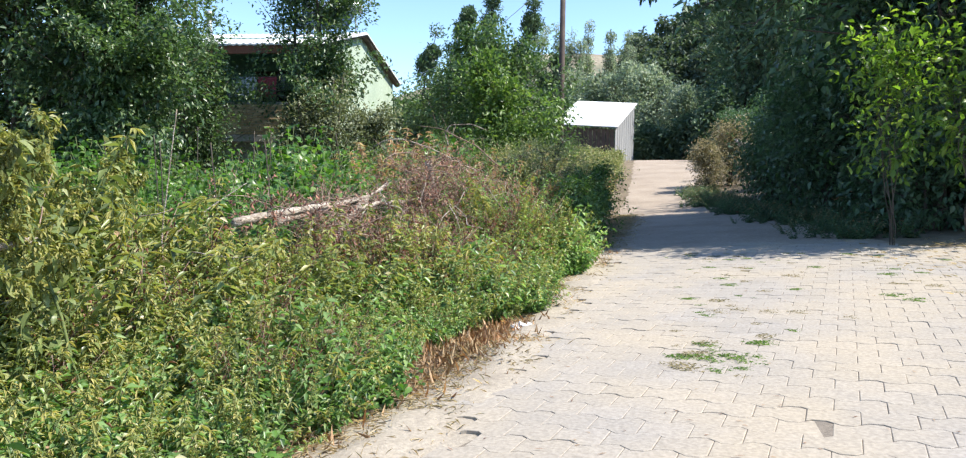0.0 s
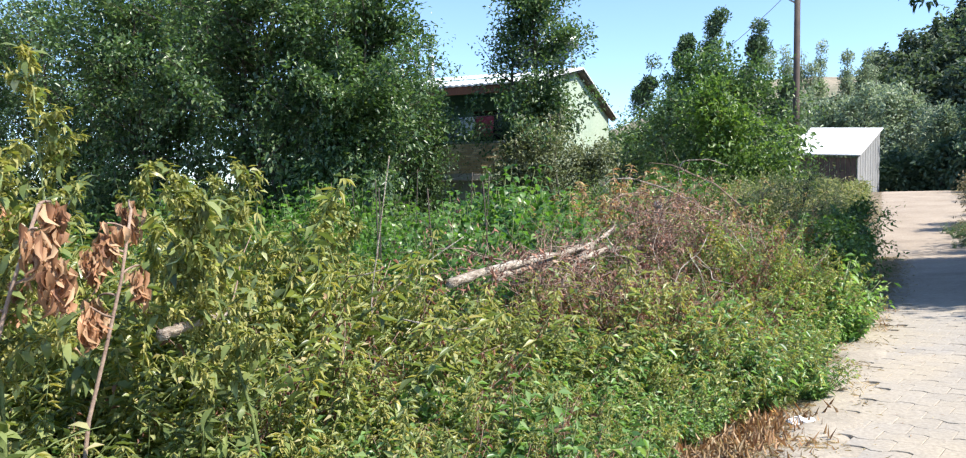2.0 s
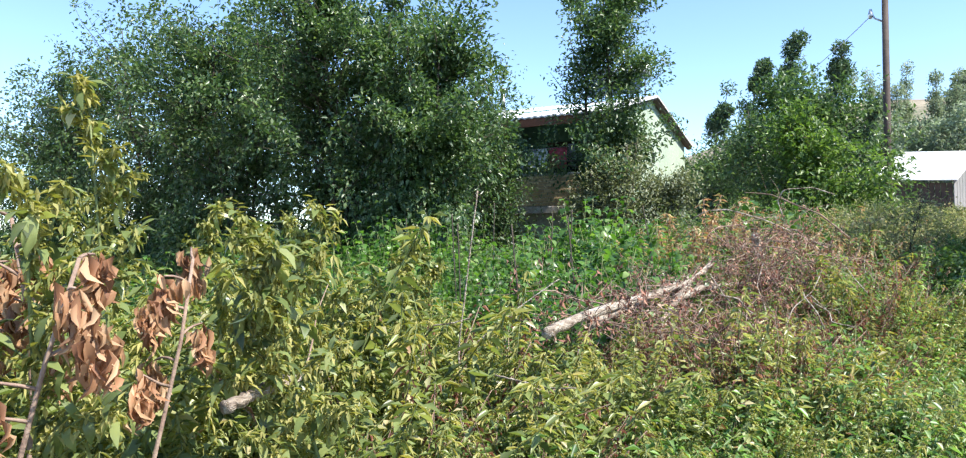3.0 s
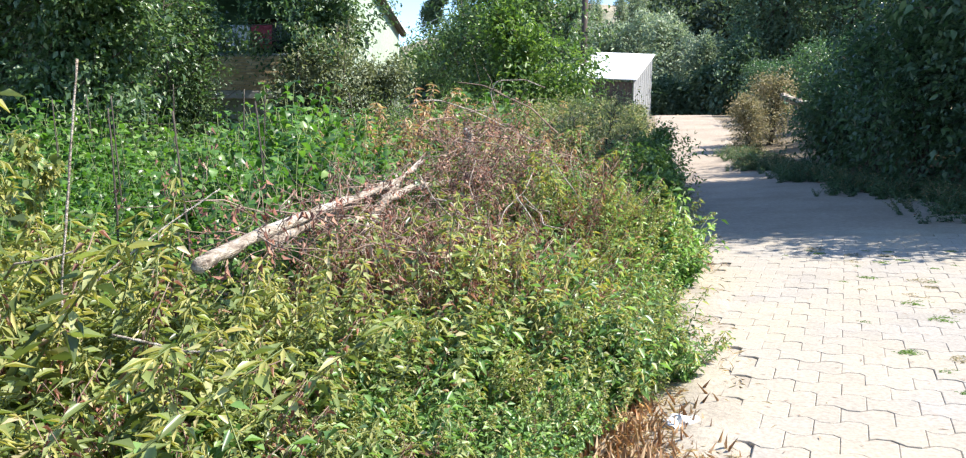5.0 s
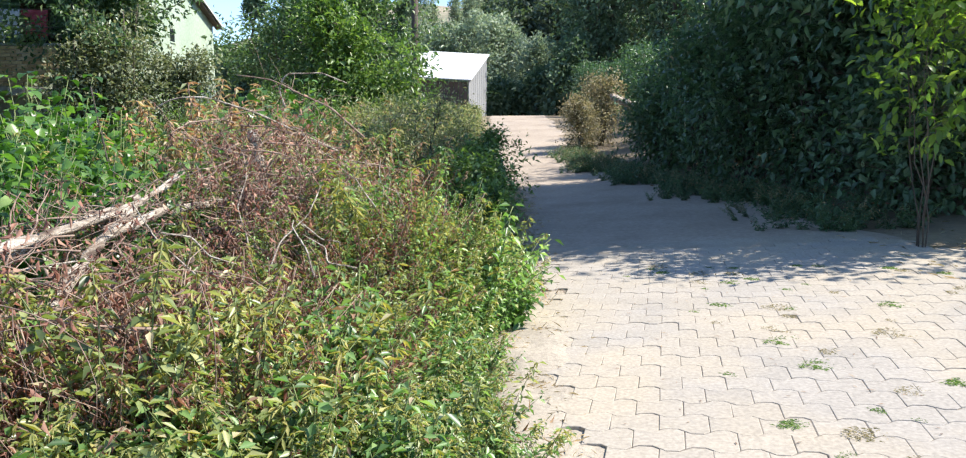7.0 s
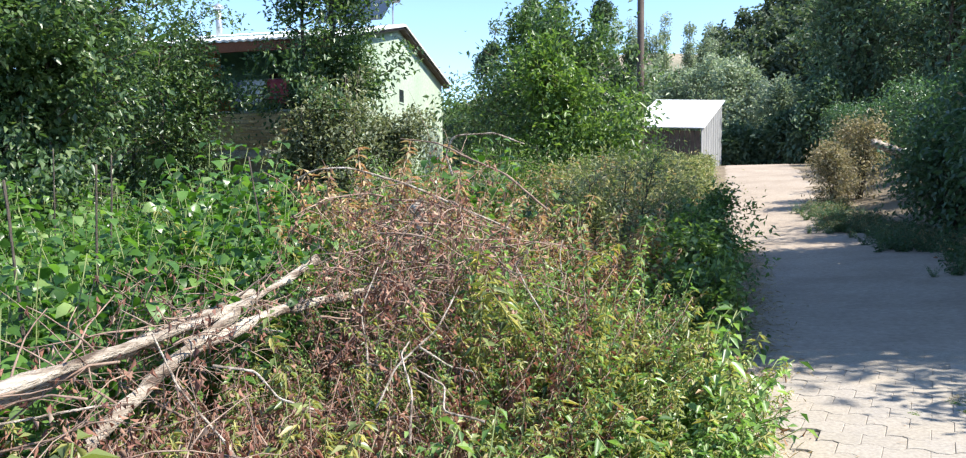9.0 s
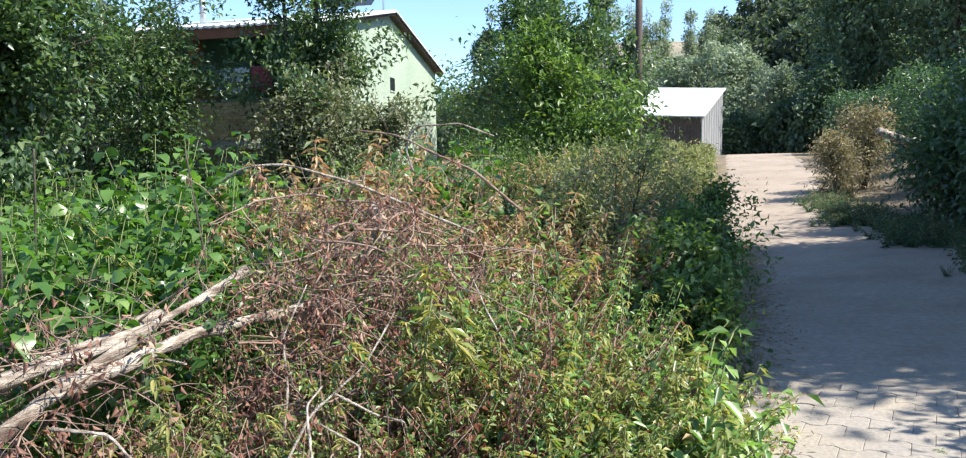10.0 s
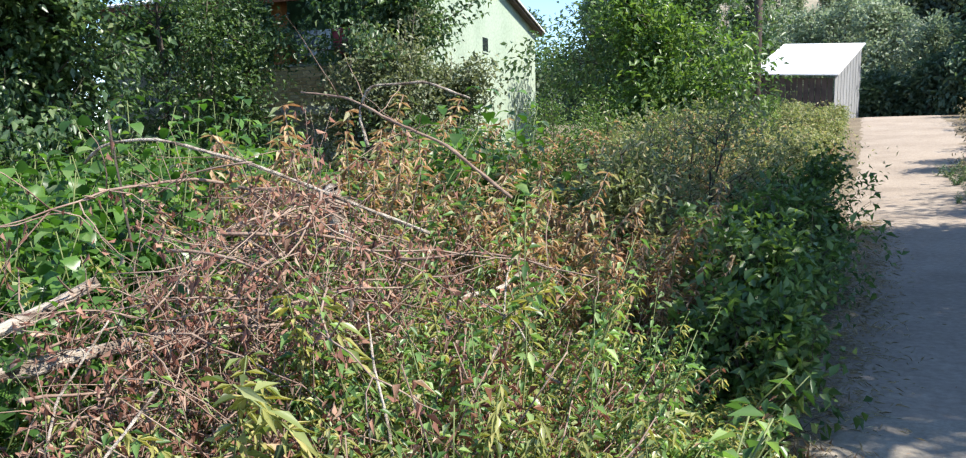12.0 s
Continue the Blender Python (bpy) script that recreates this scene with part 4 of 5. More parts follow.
low_weeds = [leafy(np.random.default_rng(200 + i), 1.0, 0.085 + 0.015 * (i % 3), 0.2 if i % 3 == 0 else 0.0, 0.05, 0.8, 5, 0.42, 0.12, 0.008, 0.2) for i in range(6)]
tall_weeds = [leafy(np.random.default_rng(220 + i), 1.0, 0.07 + 0.012 * (i % 3), 0.5 if i % 2 else 0.15, 0.045, 0.3, 2, 0.36, 0.2, 0.015) for i in range(6)]
rank_weeds = [leafy(np.random.default_rng(230 + i), 1.0, 0.15, 0.0, 0.09, 0.4, 2, 0.4, 0.1) for i in range(4)]
tagged(new("nettle_thicket", field(3, 2100, (-7.0, 0), (0.6, 11.5), low_weeds, lambda d, y: tops(d, y) * 0.85, 0.2, lambda x, y, u: past_log(x, y, u) & (veg_edge(y) - x > 0.55)).mesh("nettle_thicket", WEED)), "dense sunlit green nettles along the road edge", "nettles", kind="stuff")
tagged(new("flowering_weeds", field(4, 2500, (-7.0, 0), (0.6, 11.0), tall_weeds, lambda d, y: tops(d, y) * 1.02, 0.2, past_log).mesh("flowering_weeds", WEED)), "leggy green weeds with yellowish seed tassels", "weeds", kind="stuff")

edge_weeds = [leafy(np.random.default_rng(270 + i), 0.5, 0.058 + 0.012 * (i % 3), 0.25 if i % 3 == 0 else 0.0, 0.040, 0.65, 5, 0.42, 0.1, 0.015, 0.35) for i in range(5)]
tagged(new("verge_weeds", field(14, 1350, (-1.7, 0), (0.6, 11.0), edge_weeds, lambda d, y: np.clip(tops(d, y) * 1.8, 0.5, 1.3), 0.2, lambda x, y, u: (veg_edge(y) - x < 1.15) & ((y < 8.4) | (x > -1.2))).mesh("verge_weeds", [LEAF_VERGE, M_STEM, FLOWER, LEAF_DRY])), "low leafy green weeds leaning over the road edge", "weeds", kind="stuff")

# broad-leaved plants low at the front of the thicket
broad = [leafy(np.random.default_rng(240 + i), 0.42, 0.11, 0, 0.07, 0.9, 4, 0.66, 0.3, 0.0, 0.25, True) for i in range(4)]
tagged(new("broadleaf_weeds", field(5, 560, (-3.2, 0), (0.8, 8.5), broad, lambda d, y: np.clip(0.6 + 0.6 * d, 0.6, 1.35), 0.15, lambda x, y, u: (u < np.where(y < 4.8, 1.0, np.where((y > 5.8) & (y < 8.2), 0.8, 0.4))) & past_log(x, y, u)).mesh("broadleaf_weeds", [LEAF_BEAN, M_STEM, FLOWER, LEAF_DRY])), "broad soft green leaves low in the thicket", "weeds", kind="stuff")
dead = [leafy(np.random.default_rng(250 + i), 1.0, 0.052, 0, 0.042, 0.45, 5, 0.17, 0.15, 0, 0.8) for i in range(4)]
tagged(new("withered_weeds", field(6, 640, (-2.6, -0.6), (2.6, 11.8), dead, lambda d, y: tops(d, y) * 0.95, 0.3, lambda x, y, u: (u < 0.22 + 0.78 * np.clip((y - 6.5) / 2, 0, 1)) & (x > -2.5)).mesh("withered_weeds", [LEAF_BRUSH, M_TWIG, FLOWER, LEAF_DRY])), "withered brown weeds with curled leaves", "weeds", kind="stuff")

wilt = [leafy(np.random.default_rng(290 + i), 1.0, 0.04 + 0.008 * i, 0, 0.042, 0.7, 7, 0.15, 0.1, 0, 0.9) for i in range(4)]
tagged(new("wilted_patch", field(18, 560, (-2.3, -0.7), (6.0, 9.7), wilt, lambda d, y: tops(d, y) * 0.8, 0.3, lambda x, y, u: y > 6.0 + 0.5 * np.sin(x * 4)).mesh("wilted_patch", [LEAF_BRUSH, M_TWIG, FLOWER, LEAF_DRY])), "flattened patch of red-brown wilted weeds", "weeds", kind="stuff")

pile_green = [leafy(np.random.default_rng(280 + i), 1.3, 0.050 + 0.008 * i, 0.3 if i % 2 else 0.0, 0.055, 0.4, 3, 0.4, 0.25, 0.05, 0.4) for i in range(4)]
tagged(new("brush_weeds", field(17, 520, (-2.4, -0.6), (7.6, 11.2), pile_green, lambda d, y: np.interp(y, [7.6, 8.4, 9.2, 11.2], [0.5, 0.72, 0.9, 0.75]) * np.clip(0.7 + 0.25 * d, 0.6, 1.1), 0.3).mesh("brush_weeds", [LEAF_VERGE, M_STEM, FLOWER, LEAF_DRY])), "thin green weeds growing up through the cut branches", "weeds", kind="stuff")



def scrub_weeds():
    rng = np.random.default_rng(19)
    n = 420
    y = 10.6 + 13 * rng.uniform(0, 1, n) ** 1.5
    x = -0.75 - 3.2 * rng.uniform(0, 1, n) ** 1.2 - 0.25 * np.clip((y - 14) / 6, 0, 1)
    protos = [leafy(np.random.default_rng(295 + i), 1.0, 0.045 + 0.008 * i, 0.3, 0.04, 0.28, 3, 0.34, 0.25, 0.06, 0.3) for i in range(4)]
    h = np.clip(1.05 + 0.28 * (-x - 0.75), 1.0, 1.75) * rng.uniform(0.75, 1.15, n)
    return scatter(protos, np.stack([x, y, ground(x, y)], -1), rng, h, 0.14).mesh("scrub_weeds", [LEAF_SCRUB, M_TWIG, LEAF_RED, LEAF_DRY])


tagged(new("scrub_weeds", scrub_weeds()), "thin upright half-dry weeds among the scrub", "weeds", kind="stuff")

def bank_weeds():
    rng = np.random.default_rng(23)
    n = 420
    y = rng.uniform(11.2, 27, n)
    x = road_right(y) + 0.25 + 0.22 * np.sin(y * 1.9) + 0.15 * np.sin(y * 4.7 + 1) + rng.normal(0, 0.3, n)
    return scatter(edge_weeds, np.stack([x, y, ground(x, y)], -1), rng, rng.uniform(0.35, 1.0, n), 0.2).mesh("bank_weeds", [LEAF_DARK, M_STEM, LEAF_DRYBUSH, LEAF_DRY])


tagged(new("bank_weeds", bank_weeds()), "low shaded weeds along the foot of the bank", "weeds", kind="stuff")

# ---- bean rows behind the log ----
beans = [leafy(np.random.default_rng(260 + i), 1.0, 0.095, 0, 0.075, 0.26, 3, 0.72, 0.05, 0, 0.35, True) for i in range(5)]


def bean_rows():
    rng = np.random.default_rng(8)
    n = 720
    x, y = -2.5 - 9.0 * rng.uniform(0, 1, n) ** 1.25, rng.uniform(6.0, 13.0, n)
    keep = y > 6.4 + 0.3 * np.sin(x * 3)
    x, y = x[keep], y[keep]
    h = np.clip(0.95 + 0.16 * (y - 6), 0.95, 1.75) * (0.92 + 0.16 * np.sin(x * 1.9 + y)) * rng.uniform(0.8, 1.12, len(x))
    return scatter(beans, np.stack([x, y, ground(x, y)], -1), rng, h, 0.1).mesh("bean_plants", [LEAF_BEAN, M_STEM, FLOWER, LEAF_DRY])


tagged(new("bean_plants", bean_rows()), "bright green bean plants filling the garden", "beans", kind="stuff")


def under_trees():
    rng = np.random.default_rng(9)
    x, y = rng.uniform(-32, -2.4, 2000), rng.uniform(10.5, 24, 2000)
    keep = ~((x < -8.6) & (y > 20)) & ~((x > -3) & (y > 20))
    x, y = x[keep], y[keep]
    return scatter(rank_weeds, np.stack([x, y, ground(x, y)], -1), rng, rng.uniform(0.9, 1.5, len(x)) * np.where((x < -10.5) & (y > 11.5), 1.5, 1.0), 0.2).mesh("tall_undergrowth", [LEAF_PLUM, M_STEM, FLOWER, LEAF_DRY])


tagged(new("tall_undergrowth", under_trees()), "tall rank undergrowth below the fruit trees", "undergrowth", kind="stuff")


# ---- tall seeding weeds and the withered plant near the road ----
def tall_weed(name, label, x, y, h, seed, tassel=True):
    rng = np.random.default_rng(seed)
    stem, leaf, seedhead, sides = Geo(), Geo(), Geo(), []
    line = wander(rng, (0, 0, -0.05), (rng.normal(0, 0.05), rng.normal(0, 0.05), 1), h, 8, 0.07)
    tube(stem, line, np.linspace(0.011, 0.003, 8), 0, 6)
    for q in np.linspace(0.3, 0.98, 20):
        st = along(line, np.array([q]))[0]
        a = rng.uniform(0, 2 * np.pi)
        br = wander(rng, st, (np.cos(a), np.sin(a), 0.9), 0.32 * (1.15 - q) + 0.05, 5, 0.25, -0.05)
        side = Geo()
        tube(side, br, np.linspace(0.004, 0.0015, 5), 0, 4)
        sides.append(side)
        m = 7
        p = along(br, rng.uniform(0.2, 1, m))
        d = rng.normal(0, 1, (m, 3)) + np.array([0, 0, -0.1])
        leaves(leaf, p, d, np.tile((0, 0, 1.0), (m, 1)) + rng.normal(0, 0.3, (m, 3)), rng.uniform(0.05, 0.12, m), rng.uniform(0.02, 0.04, m), 0, 0.35, 0.15)
        if tassel and q > 0.45:
            m = 90
            p = along(br, rng.uniform(0, 1, m)) + rng.normal(0, 0.012, (m, 3))
            leaves(seedhead, p, rng.normal(0, 0.8, (m, 3)) + np.array([0, 0, -0.5]), np.tile((0, 0, 1.0), (m, 1)), rng.uniform(0.02, 0.05, m), 0.013, 0, 0.2, 0.1, False)
    ob = new(name)
    ob.location = (x, y, float(ground(x, y)))
    part("stem", stem.mesh("stem", [M_STEM], True), ob)
    for side in sides:
        part("side_stem", side.mesh("side_stem", [M_STEM], True), ob)
    part("foliage", leaf.mesh("foliage", [LEAF_NETTLE]), ob)
    if tassel:
        part("seed_head", seedhead.mesh("seed_head", [FLOWER]), ob, "drooping yellow-green seed tassels")
    return tagged(ob, label, "weed", "tall weeds")


for i, (x, y, h) in enumerate([(-2.25, 2.8, 1.95), (-1.6, 3.15, 1.5), (-1.75, 2.95, 1.42), (-2.0, 3.45, 1.55), (-2.5, 3.3, 1.6), (-1.9, 2.35, 1.6), (-2.8, 2.6, 1.75), (-2.4, 4.3, 1.45), (-3.0, 3.8, 1.5), (-3.4, 4.6, 1.6), (-3.1, 5.2, 1.4), (-3.6, 3.0, 1.7)]):
    tall_weed("tall_weed", "tall seeding weed with drooping yellow-green tassels", x, y, h, 300 + i)


def dry_plant(x, y, h, seed):
    """A withered stalk whose big leaves hang down, crumpled and brown."""
    rng = np.random.default_rng(seed)
    ob = new("withered_plant")
    ob.location = (x, y, float(ground(x, y)))
    stem = Geo()
    line = wander(rng, (0, 0, -0.05), (rng.normal(0, 0.1), rng.normal(0, 0.1), 1), h, 7, 0.12)
    tube(stem, line, np.linspace(0.010, 0.005, 7), 0, 6)
    spots = []
    for q in np.linspace(0.74, 1.0, 6):
        st = along(line, np.array([q]))[0]
        a = rng.uniform(0, 2 * np.pi)
        br = wander(rng, st, (np.cos(a), np.sin(a), 0.5), rng.uniform(0.06, 0.16), 4, 0.2, -0.1)
        tube(stem, br, np.linspace(0.005, 0.003, 4), 0, 4)
        spots.append(br[-1])
    part("stalk", stem.mesh("stalk", [M_TWIG], True), ob, "dry brown stalk")
    for s in spots:
        g = Geo()
        m = 46
        p = s + rng.normal(0, 0.016, (m, 3)) * np.array([1, 1, 0.5]) + np.array([0, 0, -0.10]) * rng.uniform(0, 1, (m, 1))
        d = np.array([0, 0, -1.0]) + rng.normal(0, 0.22, (m, 3))
        leaves(g, p, d, rng.normal(0, 1, (m, 3)), rng.uniform(0.035, 0.09, m), rng.uniform(0.012, 0.026, m), 0, 0.3, 0.9)
        part("hanging_leaf", g.mesh("hanging_leaf", [LEAF_WITHER]), ob)
    return tagged(ob, "withered stalk with crumpled brown leaves hanging down", "dead plant", "withered plants")


for i, (x, y, h) in enumerate([(-1.90, 2.10, 1.46), (-1.84, 2.44, 1.42), (-2.03, 2.36, 1.52), (-2.08, 2.06, 1.48), (-1.98, 2.22, 1.36)]):
    dry_plant(x, y, h, 330 + i)


# ---- logs, sticks and the brush pile ----
def rough_log(name, label, pts, r0, r1, seed, branches=0, category="log", m=None):
    rng = np.random.default_rng(seed)
    pts = np.array(pts, float)
    k = 26
    s = np.linspace(0, 1, k)
    acc = np.concatenate([[0], np.cumsum(np.linalg.norm(np.diff(pts, axis=0), axis=1))])
    acc /= acc[-1]
    line = np.stack([np.interp(s, acc, pts[:, i]) for i in range(3)], -1)
    line[1:-1] = (line[:-2] + 2 * line[1:-1] + line[2:]) / 4
    line[1:-1] += rng.normal(0, 0.12 * r0, (k - 2, 3))
    org = line[0].copy()
    g = Geo()
    tube(g, line - org, (r0 + (r1 - r0) * s) * rng.uniform(0.82, 1.18, k), 0, 10)
    v, t, mm = g.arrays()
    v = v + rng.normal(0, 0.07 * r0, v.shape)
    ob = new(name)
    ob.location = org
    part("trunk", tri_mesh("trunk", v, t, mm, [m or M_DEADWOOD], True), ob)
    for b in range(branches):
        q = rng.uniform(0.3, 0.98)
        st = along(line - org, np.array([q]))[0]
        g = Geo()
        a = rng.uniform(0, 2 * np.pi)
        br = wander(rng, st, (np.cos(a), np.sin(a), rng.uniform(0.2, 1.1)), rng.uniform(0.2, 0.55), 6, 0.3)
        tube(g, br, np.linspace(max(r1 * 0.25, 0.003), r1 * 0.1, 6), 0, 5)
        part("branch", g.mesh("branch", [M_TWIG], True), ob)
    return tagged(ob, label, category)


rough_log("fallen_log", "long pale barkless log lying on the weeds", [(-1.80, 4.65, 0.79), (-1.92, 5.1, 0.80), (-2.05, 5.6, 0.79), (-2.2, 6.6, 0.80), (-2.32, 7.5, 0.80), (-2.38, 8.2, 0.84), (-2.36, 8.5, 0.92), (-2.38, 8.75, 0.99)], 0.034, 0.019, 401, 9)
rough_log("fallen_log", "pale split log beside the long one", [(-2.0, 5.5, 0.74), (-2.28, 6.7, 0.74), (-2.42, 7.6, 0.78), (-2.45, 8.25, 0.86)], 0.032, 0.024, 402, 6)
rough_log("fallen_log", "pale bark-stripped branch propped under the long log", [(-2.12, 6.75, 0.45), (-2.22, 7.1, 0.57), (-2.27, 7.55, 0.72), (-2.35, 8.1, 0.84)], 0.030, 0.024, 403, 3)
rough_log("fallen_log", "grey weathered log behind the pale ones", [(-2.3, 7.6, 0.72), (-2.35, 8.4, 0.76), (-2.2, 9.3, 0.74), (-2.12, 9.75, 0.80)], 0.034, 0.026, 404, 4)
rough_log("log_stump", "short pale broken stump standing in the brush", [(-2.29, 10.05, 0.85), (-2.29, 10.0, 1.08), (-2.31, 9.97, 1.24)], 0.05, 0.05, 405, 0, "stump")
rough_log("fallen_log", "short pale log low in the weeds", [(-1.72, 2.75, 0.80), (-1.8, 3.0, 0.82), (-1.88, 3.2, 0.80)], 0.020, 0.017, 406, 1)
rough_log("propped_stick", "pale bare stick leaning in the weeds", [(-1.47, 9.15, 0.42), (-1.52, 9.6, 0.6), (-1.56, 10.03, 0.76), (-1.50, 10.2, 0.74), (-1.46, 10.4, 0.80)], 0.015, 0.012, 407, 0, "stick")
rough_log("arched_branch", "long thin bare branch arching over the beans", [(-2.62, 8.9, 1.42), (-2.5, 8.9, 1.50), (-2.3, 9.0, 1.51), (-2.0, 9.2, 1.40), (-1.75, 9.42, 1.25), (-1.5, 9.65, 1.10)], 0.0055, 0.0085, 408, 0, "branch")
rough_log("arched_branch", "thin bare branch bent in a hook", [(-2.0, 9.9, 1.45), (-2.05, 9.9, 1.62), (-1.98, 9.9, 1.73), (-1.7, 9.95, 1.74), (-1.5, 10.0, 1.66)], 0.008, 0.005, 409, 0, "branch")
rough_log("dead_branch", "dark dead branch sticking out of the brush", [(-1.4, 10.2, 1.2), (-1.65, 10.02, 1.46), (-1.85, 9.95, 1.55), (-2.1, 9.9, 1.68), (-2.4, 9.9, 1.72)], 0.009, 0.004, 410, 5, "branch", M_TWIG)
rough_log("bank_log", "pale log poking out of the bank beside the dry bush", [(2.75, 26.6, 2.12), (3.2, 26.4, 1.93), (3.8, 26.2, 1.62)], 0.11, 0.09, 411, 0)
rng0 = np.random.default_rng(420)
for i in range(18):
    y = rng0.uniform(4.2, 11.0)
    x = rng0.uniform(-2.3, -0.9) if y > 7.6 else rng0.uniform(-2.4, -1.0)
    a = rng0.uniform(0, np.pi)
    ln = rng0.uniform(0.12, 0.32)
    z = float(ground(x, y)) + float(tops(veg_edge(y) - x, y)) * 0.9
    e = np.array((np.cos(a) * ln, np.sin(a) * ln, rng0.uniform(-0.12, 0.3)))
    c = np.array((x, y, z))
    rough_log("dry_stick", "thin pale dry stick caught in the weeds", [c - e, c - e * 0.3 + rng0.normal(0, 0.03, 3), c + e * 0.4 + rng0.normal(0, 0.03, 3), c + e], 0.005, 0.003, 430 + i, 0, "stick")["group"] = "dry sticks in the weeds"


def cut_branch(rng, start, d, length, r, dense):
    """One cut branch: a crooked stem with side twigs, and curled dead leaves hanging on them."""
    wood, dead, twigs = Geo(), Geo(), []
    ln = wander(rng, (0, 0, 0), d, length, 9, 0.28, -0.07)
    tube(wood, ln, np.linspace(r, r * 0.3, 9), 0, 5)
    ends = list(ln[3:])
    for _ in range(11):
        tw = wander(rng, ln[rng.integers(1, 9)], rng.normal(0, 1, 3), rng.uniform(0.12, 0.42), 5, 0.4, -0.06)
        twig = Geo()
        tube(twig, tw, np.linspace(r * 0.5, r * 0.2, 5), 0, 3)
        twigs.append(twig)
        ends.extend(tw[1:])
    ends = np.array(ends)
    p = ends[rng.integers(0, len(ends), dense)] + rng.normal(0, 0.022, (dense, 3))
    leaves(dead, p, rng.normal(0, 0.5, (dense, 3)) + np.array([0, 0, -0.9]), rng.normal(0, 1, (dense, 3)), rng.uniform(0.025, 0.06, dense), rng.uniform(0.005, 0.012, dense), 0, 0.35, 0.75, False)
    ob = new("cut_branch")
    ob.location = start
    part("stem", wood.mesh("stem", [M_TWIG], True), ob)
    for twig in twigs:
        part("twig", twig.mesh("twig", [M_TWIG], True), ob)
    part("dead_foliage", dead.mesh("dead_foliage", [LEAF_BRUSH]), ob, "curled red-brown dead leaves")
    return tagged(ob, "cut dead branch with withered red-brown leaves", "branch", "brush pile beside the log")


rng0 = np.random.default_rng(12)
for i in range(246):
    if i >= 206:
        x, y, top = rng0.uniform(-2.15, -1.35), rng0.uniform(6.3, 8.6), 0.66
    elif i >= 190:
        x, y, top = rng0.uniform(-2.35, -1.9), rng0.uniform(5.4, 8.4), 0.98
    elif i < 120:
        x, y = rng0.normal(-1.95, 0.26), rng0.normal(9.5, 0.75)
        top = 1.2 * math.exp(-((x + 2.0) / 0.55) ** 2 - ((y - 9.3) / 1.1) ** 2) + 0.4
    else:
        x, y = rng0.uniform(-2.6, -1.1), rng0.uniform(6.8, 12.6)
        top = 0.72
    a = rng0.uniform(0, 2 * math.pi)
    cut_branch(rng0, (x, y, float(ground(x, y)) + (rng0.uniform(0.5, 1.02) if i < 120 else rng0.uniform(0.3, 1.0)) * top), (math.cos(a), math.sin(a), rng0.uniform(-0.15, 0.5)), rng0.uniform(0.45, 1.0), rng0.uniform(0.0035, 0.008), int(rng0.uniform(25, 95)))

for i in range(26):
    y = rng0.uniform(4.9, 8.6)
    x = -1.82 - 0.155 * (y - 4.65) + rng0.uniform(-0.10, 0.14)
    a = rng0.uniform(0, 2 * math.pi)
    cut_branch(rng0, (x, y, 0.80 + rng0.uniform(-0.06, 0.06)), (math.cos(a), math.sin(a), rng0.uniform(-0.05, 0.22)), rng0.uniform(0.3, 0.7), rng0.uniform(0.003, 0.006), int(rng0.uniform(15, 60)))

# ---- garden stakes among the beans ----
rng0 = np.random.default_rng(500)
for i, (x, y, h) in enumerate([(-3.3, 7.6, 1.6), (-3.9, 8.6, 1.7), (-3.4, 9.6, 1.75), (-4.6, 9.4, 1.8), (-5.3, 8.4, 1.7), (-4.2, 7.0, 1.55), (-5.9, 10.0, 1.9), (-6.6, 9.0, 1.7), (-2.1, 4.4, 1.62), (-3.0, 6.2, 1.5), (-7.4, 10.4, 1.8)]):
    z = float(ground(x, y))
    pale = i == 8
    rough_log("garden_stake", "pale dry curved stalk standing in the weeds" if pale else "thin dark wooden stake among the beans", [(x, y, z - 0.1), (x + rng0.normal(0, 0.03), y, z + h * 0.5), (x + (0.07 if pale else rng0.normal(0, 0.06)), y, z + h)], 0.0055 if pale else 0.009, 0.0035 if pale else 0.006, 510 + i, 0, "stake", M_DEADWOOD if pale else M_BARK)["group"] = "stakes in the garden"


